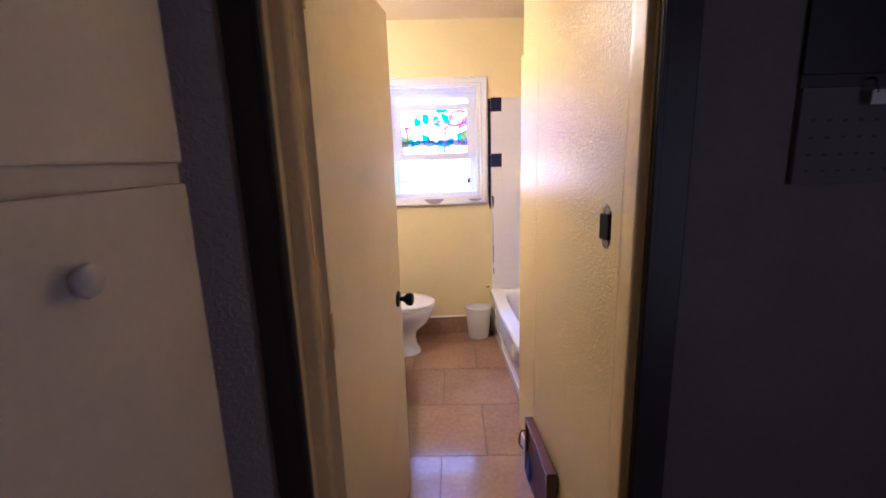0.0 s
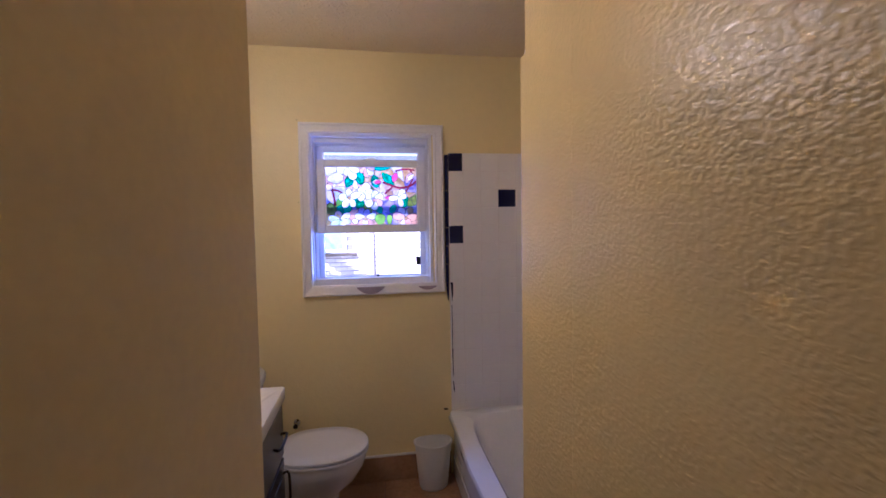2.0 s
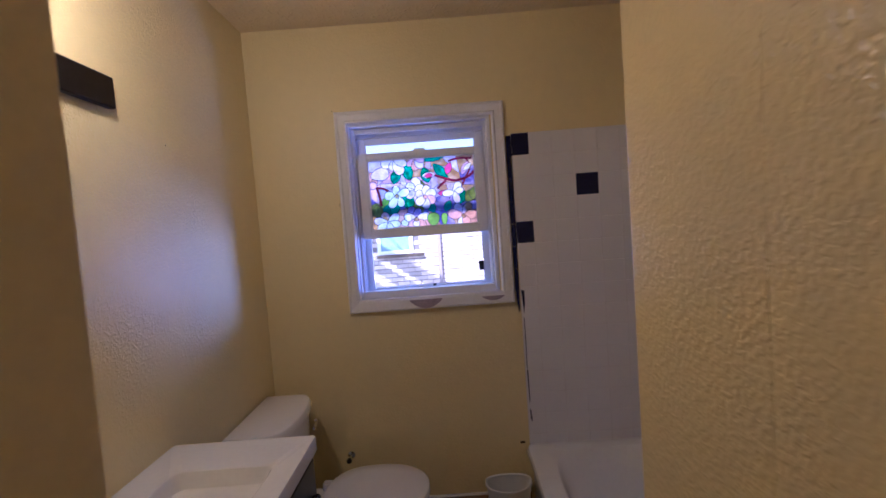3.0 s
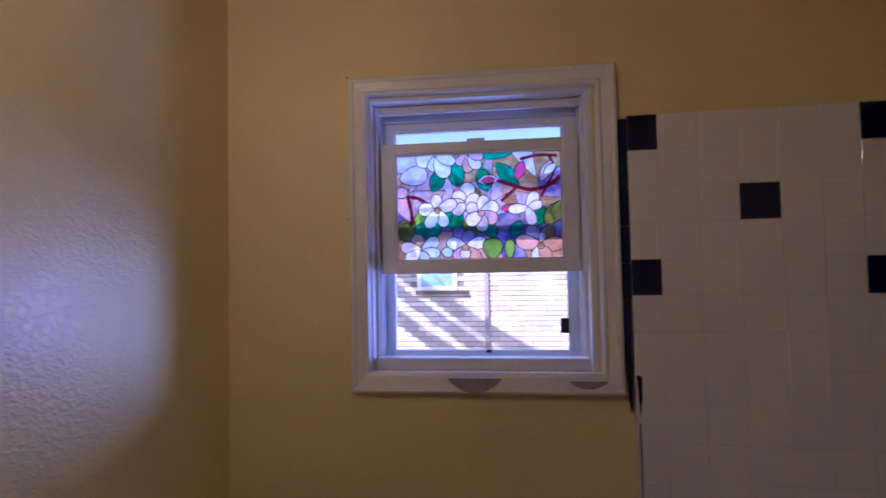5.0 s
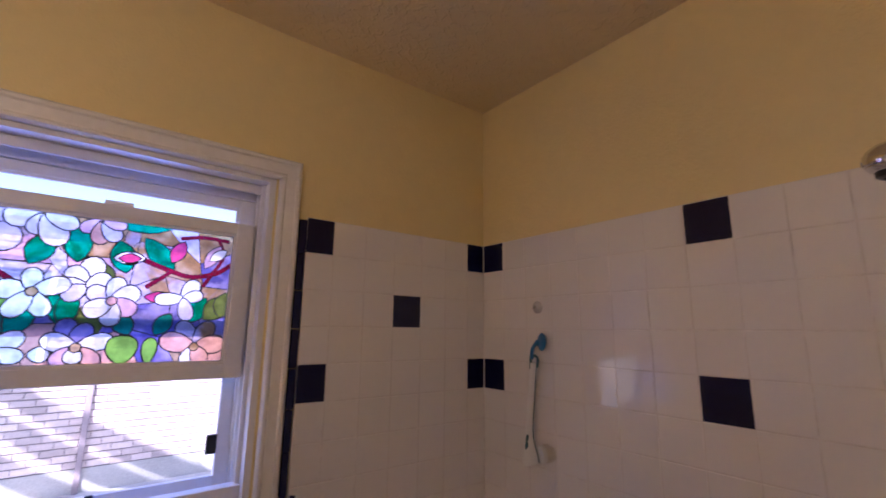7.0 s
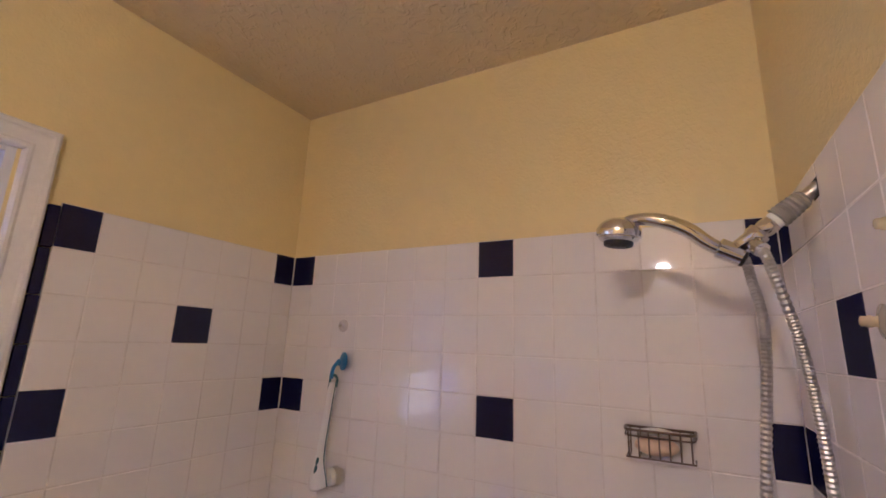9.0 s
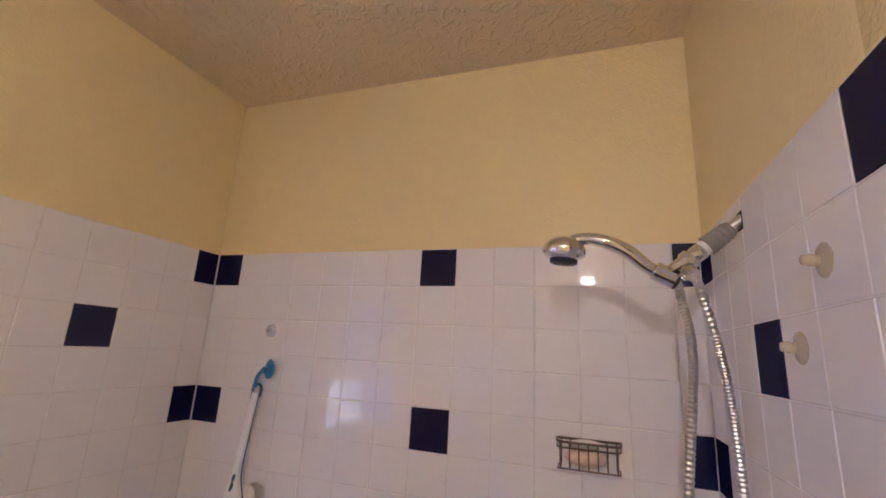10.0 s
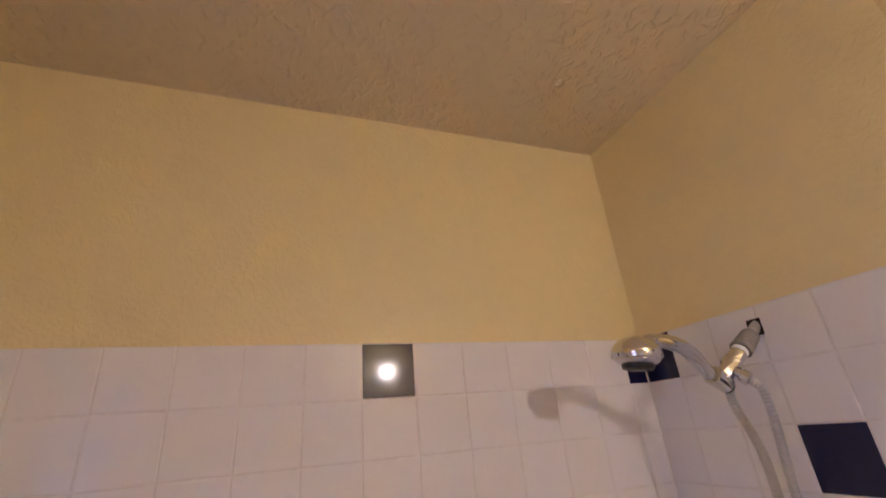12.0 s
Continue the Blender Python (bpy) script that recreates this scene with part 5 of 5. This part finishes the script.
def calendar():
    c = thing("wall_calendar", "dim wall calendar with a dark picture above a date page", "calendar")
    y = 0.7645
    part("picture", box(0.812, 1.100, y - 0.010, y, 1.652, 1.93, 0.001), M_PRINT, c, "dark glossy picture page")
    part("binding", box(0.812, 1.100, y - 0.008, y, 1.625, 1.650, 0.002), M_INK, c)
    part("date_page", box(0.816, 1.100, y - 0.012, y, 1.420, 1.624, 0.001), M_PAPER, c, "pale date page coloured dim grey")
    for j in range(4):
        for i in range(7):
            part("date_mark", box(0.842 + i * 0.036, 0.851 + i * 0.036, y - 0.0132, y - 0.0122, 1.445 + j * 0.036, 1.451 + j * 0.036), M_INK, c)
    k = thing("key_hook", "small dark key hook with a key on the calendar edge", "hook")
    part("hook", tube([(0.955, y - 0.012, 1.640), (0.955, y - 0.030, 1.636), (0.957, y - 0.034, 1.61), (0.957, y - 0.026, 1.60)], 0.003, 8, 4), M_BLACK, k, smooth=True)
    part("key", box(0.948, 0.978, y - 0.036, y - 0.033, 1.585, 1.615, 0.001), M_STEELHOSE, k)


calendar()


# ---- broken tile edge beside the window ----
def tile_edge():
    t = thing("navy_edge_strip", "broken strip of navy trim tile beside the casing", "trim tile")
    pieces = [(0.5135, 0.5365, 1.845, 1.945), (0.5135, 0.5340, 1.735, 1.843), (0.5135, 0.5350, 1.625, 1.733), (0.5135, 0.5345, 1.515, 1.623), (0.5135, 0.5345, 1.405, 1.513), (0.5135, 0.5330, 1.295, 1.403), (0.5135, 0.5320, 1.185, 1.293)]
    for x0, x1, z0, z1 in pieces:
        part("strip", box(x0, x1, YN - 0.014, YN - 0.0005, z0, z1, 0.001, 1), M_NAVY, t)
    part("strip", prism_xz([(0.516, 1.183), (0.531, 1.183), (0.530, 1.10), (0.526, 1.075), (0.520, 1.12)], YN - 0.014, YN - 0.0005), M_NAVY, t)
    # raised dark slivers stand for the shaded gaps along the broken tile edge
    for pts in ([(0.540, 1.185), (0.556, 1.182), (0.556, 1.12), (0.549, 1.065), (0.546, 1.12), (0.543, 1.165)], [(0.546, 1.05), (0.549, 1.04), (0.550, 0.90), (0.548, 0.78), (0.545, 0.80), (0.547, 0.93)],
                [(0.545, 0.78), (0.551, 0.78), (0.552, 0.62), (0.549, 0.61), (0.547, 0.68)], [(0.548, 0.585), (0.552, 0.58), (0.558, 0.53), (0.556, 0.512), (0.550, 0.53)]):
        part("chip", prism_xz(pts, YN - 0.0150, YN - 0.004), M_NAVY, t)


def prism_xz(points, y0, y1):
    bm = bmesh.new()
    a = [bm.verts.new((x, y0, z)) for x, z in points]
    b = [bm.verts.new((x, y1, z)) for x, z in points]
    n = len(points)
    bm.faces.new(a)
    bm.faces.new(b[::-1])
    for i in range(n):
        bm.faces.new((a[i], b[i], b[(i + 1) % n], a[(i + 1) % n]))
    return bm


tile_edge()

# nail holes in the yellow wall beside the casing, their shade drawn as dark discs
for hx, hz in ((0.523, 2.03), (0.530, 2.00), (0.522, 1.985), (0.540, 1.982)):
    nail = thing("nail_hole_dot", "tiny dark disc for a nail hole in the yellow wall", "hole", "nail holes by the window")
    part("hole", turned([(0, 0.0022), (0.0006, 0.0022)], (hx, YN - 0.0001, hz), (0, -1, 0), 8), M_DARKHOLE, nail)

for hx, hz in ((-0.323, 2.128), (-0.325, 1.67)):
    nail = thing("nail_hole_dot", "tiny dark disc for a nail hole in the yellow wall", "hole", "nail holes by the window")
    part("hole", turned([(0, 0.0025), (0.0006, 0.0025)], (hx, YN - 0.0001, hz), (0, -1, 0), 8), M_DARKHOLE, nail)
nail = thing("nail_hole_dot", "tiny dark disc for a nail hole in the satin yellow wall", "hole", "nail holes by the window")
part("hole", turned([(0, 0.0022), (0.0006, 0.0022)], (XW + 0.0001, 2.682, 1.866), (1, 0, 0), 8), M_DARKHOLE, nail)

# a stub of pipe by the tub edge
stub = thing("wall_bracket", "small brass bracket on the wall above the tub end", "bracket")
part("plate", box(0.490, 0.515, YN - 0.006, YN - 0.0005, 0.402, 0.412, 0.002), M_BRONZE, stub)

# nub on the ceiling
nub = thing("ceiling_hook", "paint-covered nub on the textured ceiling", "hook")
part("nub", turned([(0, 0.016), (0.004, 0.014), (0.010, 0.007), (0.018, 0.005), (0.020, 0.001)], (1.012, 2.137, CEIL), (0.1, 0.3, -1), 14), M_CEIL, nub, smooth=True)

# ---- outside ----
ground = structure("ground", box(-600, 600, -600, 1200, -0.40, -0.155), M_CONCRETE, "sunlit pale concrete yard reaching the distance", "ground")
structure("roof_own_house", box(-6, 6, -6, 3.75, 2.72, 2.95), M_SHINGLE, "grey shingled roof with a short eave", "roof")
YH = 8.6


def neighbour():
    h = thing("brick_house", "sunlit pinkish brick house next door with a downspout", "house")
    part("wall", box(-7, 9, YH, YH + 0.2, -0.155, 2.72), M_MORTAR, h, "brick wall")
    verts, faces = [], []
    bw, bh, j = 0.200, 0.067, 0.009
    rows = int(2.6 / (bh + j))
    for r in range(rows):
        z0 = 0.10 + r * (bh + j)
        x = -4.5 + (0.105 if r % 2 else 0)
        while x < 5.5:
            if not (-0.97 < x + bw / 2 < -0.32 and 1.14 < z0 + bh / 2 < 2.4) and not (1.55 < x + bw / 2 < 2.65 and 0.75 < z0 + bh / 2 < 2.4):
                k = len(verts)
                y = YH - 0.010 - random.random() * 0.003
                b = 0.004
                verts += [(x, YH, z0), (x + bw, YH, z0), (x + bw, YH, z0 + bh), (x, YH, z0 + bh), (x + b, y, z0 + b), (x + bw - b, y, z0 + b), (x + bw - b, y, z0 + bh - b), (x + b, y, z0 + bh - b)]
                faces += [(k + 4, k + 5, k + 6, k + 7), (k, k + 1, k + 5, k + 4), (k + 1, k + 2, k + 6, k + 5), (k + 2, k + 3, k + 7, k + 6), (k + 3, k, k + 4, k + 7)]
            x += bw + 0.003
    me = bpy.data.meshes.new("bricks")
    me.from_pydata(verts, [], faces)
    me.materials.append(M_BRICK)
    ob = tagged(new("bricks", me), "pinkish tan bricks", "", "", "stuff")
    ob.parent = h
    part("foundation", box(-7, 9, YH - 0.02, YH - 0.001, -0.155, 0.09), M_CONCRETE, h, "pale concrete foundation")
    part("roof", box(-7.5, 9.5, YH - 0.10, YH + 4, 2.72, 2.80), M_SHINGLE, h)
    part("downspout", box(0.075, 0.135, YH - 0.075, YH - 0.014, -0.155, 2.70, 0.01), M_SPOUT, h, "dull mauve downspout")
    part("sill", box(-0.97, -0.16, YH - 0.07, YH - 0.012, 1.045, 1.10, 0.005), M_WIRE, h, "dark window sill")
    for x0, x1, z0, z1 in ((-0.95, -0.34, 1.105, 2.30), (1.55, 2.65, 0.75, 2.40)):
        w = part("window", box(x0, x1, YH - 0.02, YH - 0.002, z0, z1), M_SKYGLASS, h)
        part("window_frame", box(x0, x0 + 0.06, YH - 0.04, YH - 0.021, z0, z1), M_VINYL, w)
        part("window_frame", box(x1 - 0.06, x1, YH - 0.04, YH - 0.021, z0, z1), M_VINYL, w)
        part("window_frame", box(x0 + 0.06, x1 - 0.06, YH - 0.04, YH - 0.021, z0, z0 + 0.06), M_VINYL, w)
        part("window_frame", box(x0 + 0.06, x1 - 0.06, YH - 0.04, YH - 0.021, z1 - 0.06, z1), M_VINYL, w)
    return h


neighbour()


def bare_tree():
    """An unseen leafless tree added for its limb shadows: tapered trunk, limbs and twigs."""
    t = thing("shadow_tree", "unseen bare tree added to shadow the brick wall", "tree")
    bark = material("grey_bark", (0.13, 0.11, 0.10), 0.9, vary=0.3, scale=14, bump=0.004, bump_scale=40)
    base = Vector((3.25, 4.4, -0.16))
    part("trunk", tube([base, base + Vector((0.05, 0.03, 0.8)), base + Vector((-0.04, 0.0, 1.7)), base + Vector((0.10, 0.05, 3.2)), base + Vector((0.22, 0.0, 5.0))], 0.2, 12, 6, lambda f, i: 0.24 * (1 - 0.6 * f)), bark, t, smooth=True)
    rnd = random.Random(21)
    for k in range(7):
        a = base + Vector((0.0, 0.0, 1.75 + 0.36 * k))
        d = Vector((-7.3 + 0.5 * rnd.random(), (rnd.random() - 0.5) * 0.5, 4.3 + 0.6 * rnd.random()))
        if k > 2:
            d = Vector((2.0 + rnd.random(), rnd.random() - 0.5, 1.6 + rnd.random()))
        girth = 0.15 + 0.06 * rnd.random()
        limb = part("limb", tube([a, a + d * 0.35 + Vector((0, 0, 0.10)), a + d * 0.7 + Vector((0, 0, -0.06)), a + d], 0.06, 8, 6, lambda f, i: girth * (1 - 0.6 * f)), bark, t, smooth=True)
        for q in range(5):
            s0 = a + d * (0.40 + 0.12 * q)
            tw = Vector((-0.9 + 0.8 * rnd.random(), rnd.random() - 0.5, 0.2 + 0.8 * rnd.random())).normalized() * (0.6 + 0.6 * rnd.random())
            part("twig", tube([s0, s0 + tw * 0.5 + Vector((0.03, 0, 0)), s0 + tw], 0.018, 6, 4, lambda f, i: 0.022 * (1 - 0.8 * f)), bark, limb, smooth=True)


bare_tree()


def recycling_bin():
    b = thing("recycling_bin", "blue-green plastic recycling bin on the concrete", "bin")
    x0, x1, y0, y1 = -1.45, -0.75, 7.55, 8.1
    part("tub", loft([[Vector((x, y, z)) for x, y in ((x0 + g, y0 + g), (x1 - g, y0 + g), (x1 - g, y1 - g), (x0 + g, y1 - g))] for z, g in ((-0.154, 0.06), (0.20, 0.0))]), M_GREENBIN, b)
    part("lid", box(x0 - 0.02, x1 + 0.02, y0 - 0.02, y1 + 0.02, 0.201, 0.24, 0.01), M_GREENBIN, b)


recycling_bin()


# ---- floor tiles ----
floor = structure("floor", box(-1.05, 1.85, -1.5, YN, -0.004, -0.0015), M_FLOORGROUT, "brown stone-look floor tiles in offset rows", "floor")


def floor_tiles():
    size, joint, turn = 0.470, 0.004, radians(-3.5)
    me = finish(box(joint / 2, size - joint / 2, joint / 2, size - joint / 2, -0.006, 0.0, 0.0015, 1), "floor_tile", M_FLOOR)
    origin = Vector((0.031, 1.770))
    ca, sa = math.cos(turn), math.sin(turn)
    for r in range(-7, 4):
        for c in range(-4, 5):
            lx, ly = c * size + (0 if r % 2 else 0.235), r * size
            x, y = origin.x + lx * ca - ly * sa, origin.y + lx * sa + ly * ca
            mx, my = x + size / 2, y + size / 2
            if -0.75 < mx < 1.1 and -1.3 < my < 3.45:
                t = new("floor_tile", me)
                t.parent = floor
                t.matrix_world = pose(x, y, 0, 0, 0, -3.5)


floor_tiles()


# ---- wall tiles ----
def wall_tiles(wall, edges, place, dark, rows=15):
    """Glazed tiles in columns between the edges; place(u0, u1, z0, z1) gives the eight corners' frame."""
    meshes = {}
    for c, (u0, u1) in enumerate(edges):
        for r in range(rows):
            z1 = TOP - r * PITCH
            z0 = z1 - PITCH
            navy = (r, c) in dark
            key = (round(u1 - u0, 4), navy)
            if key not in meshes:
                w, j, d, b = u1 - u0, 0.0009, 0.0090, 0.0014
                me = bpy.data.meshes.new("tile")
                lo = [(j, 0.0005, j), (w - j, 0.0005, j), (w - j, 0.0005, PITCH - j), (j, 0.0005, PITCH - j)]
                mid = [(x, d - b, z) for x, _, z in lo]
                hi = [(j + b, d, j + b), (w - j - b, d, j + b), (w - j - b, d, PITCH - j - b), (j + b, d, PITCH - j - b)]
                fs = [(8, 9, 10, 11)] + [(k, (k + 1) % 4, 4 + (k + 1) % 4, 4 + k) for k in range(4)] + [(4 + k, 4 + (k + 1) % 4, 8 + (k + 1) % 4, 8 + k) for k in range(4)]
                me.from_pydata(lo + mid + hi, [], fs)
                b2 = bmesh.new()
                b2.from_mesh(me)
                bmesh.ops.recalc_face_normals(b2, faces=b2.faces)
                b2.normal_update()
                if max(b2.faces, key=lambda f: f.calc_center_median().y).normal.y < 0:
                    bmesh.ops.reverse_faces(b2, faces=b2.faces)
                b2.to_mesh(me)
                b2.free()
                me.materials.append(M_NAVY if navy else M_TILE)
                meshes[key] = me
            t = new("tile", meshes[key])
            t.parent = wall
            t.matrix_world = place(u0, z0, r, c)


rt = random.Random(11)


def tilt():
    return (rt.random() - 0.5) * 0.5


# north wall: columns run towards -x from the corner
n_edges = [(0.515, 0.623), (0.623, 0.7315), (0.7315, 0.8405), (0.8405, 0.9505), (0.9505, 1.0560), (1.0560, 1.159), (1.159, 1.2405)]
wall_tiles(wall_north, [(0.537, 0.623)] + n_edges[1:], lambda u0, z0, r, c: pose(u0, YN - SKEW * (u0 - 0.44), z0, 0, 0, -math.degrees(SKEW)) @ Matrix.Diagonal((1, -1, 1, 1)) @ pose(0, 0, 0, tilt() * 0.6, 0, tilt()), {(0, 0), (4, 0), (2, 3), (0, 6), (4, 6)})
e_y = [3.3255] + [3.223 - 0.1079 * k for k in range(13)] + [1.8705]
e_edges = [(YN - a, YN - b) for a, b in zip(e_y, e_y[1:])]
wall_tiles(wall_east, e_edges, lambda u0, z0, r, c: pose(XE, YN - u0, z0, 0, 0, -90) @ Matrix.Diagonal((1, -1, 1, 1)) @ pose(0, 0, 0, tilt() * 0.6, 0, tilt()), {(0, 0), (4, 0), (0, 7), (4, 7), (0, 13), (4, 13)})
s_x = [0.464, 0.499, 0.609, 0.718, 0.827, 0.933, 1.0375, 1.145, 1.2405]
s_edges = list(zip(s_x, s_x[1:]))
wall_tiles(wall_south, s_edges, lambda u0, z0, r, c: pose(u0, YS, z0) @ pose(0, 0, 0, tilt() * 0.6, 0, tilt()), {(0, 7), (4, 7), (2, 4), (0, 1), (4, 1)})
for name, b in (("grout_north", prism([(0.5375, YN - 0.0080 - SKEW * 0.0975), (1.2495, YN - 0.0080 - SKEW * 0.8095), (1.2495, YN - 0.0004 - SKEW * 0.8095), (0.5375, YN - 0.0004 - SKEW * 0.0975)], 0.405, TOP)), ("grout_east", box(XE - 0.0080, XE - 0.0004, YS + 0.001, YN - 0.001, 0.405, TOP)), ("grout_south", box(0.464, 1.2495, YS + 0.0004, YS + 0.0080, 0.405, TOP))):
    structure(name, b, M_GROUT, "pale grout between the wall tiles", "grout")
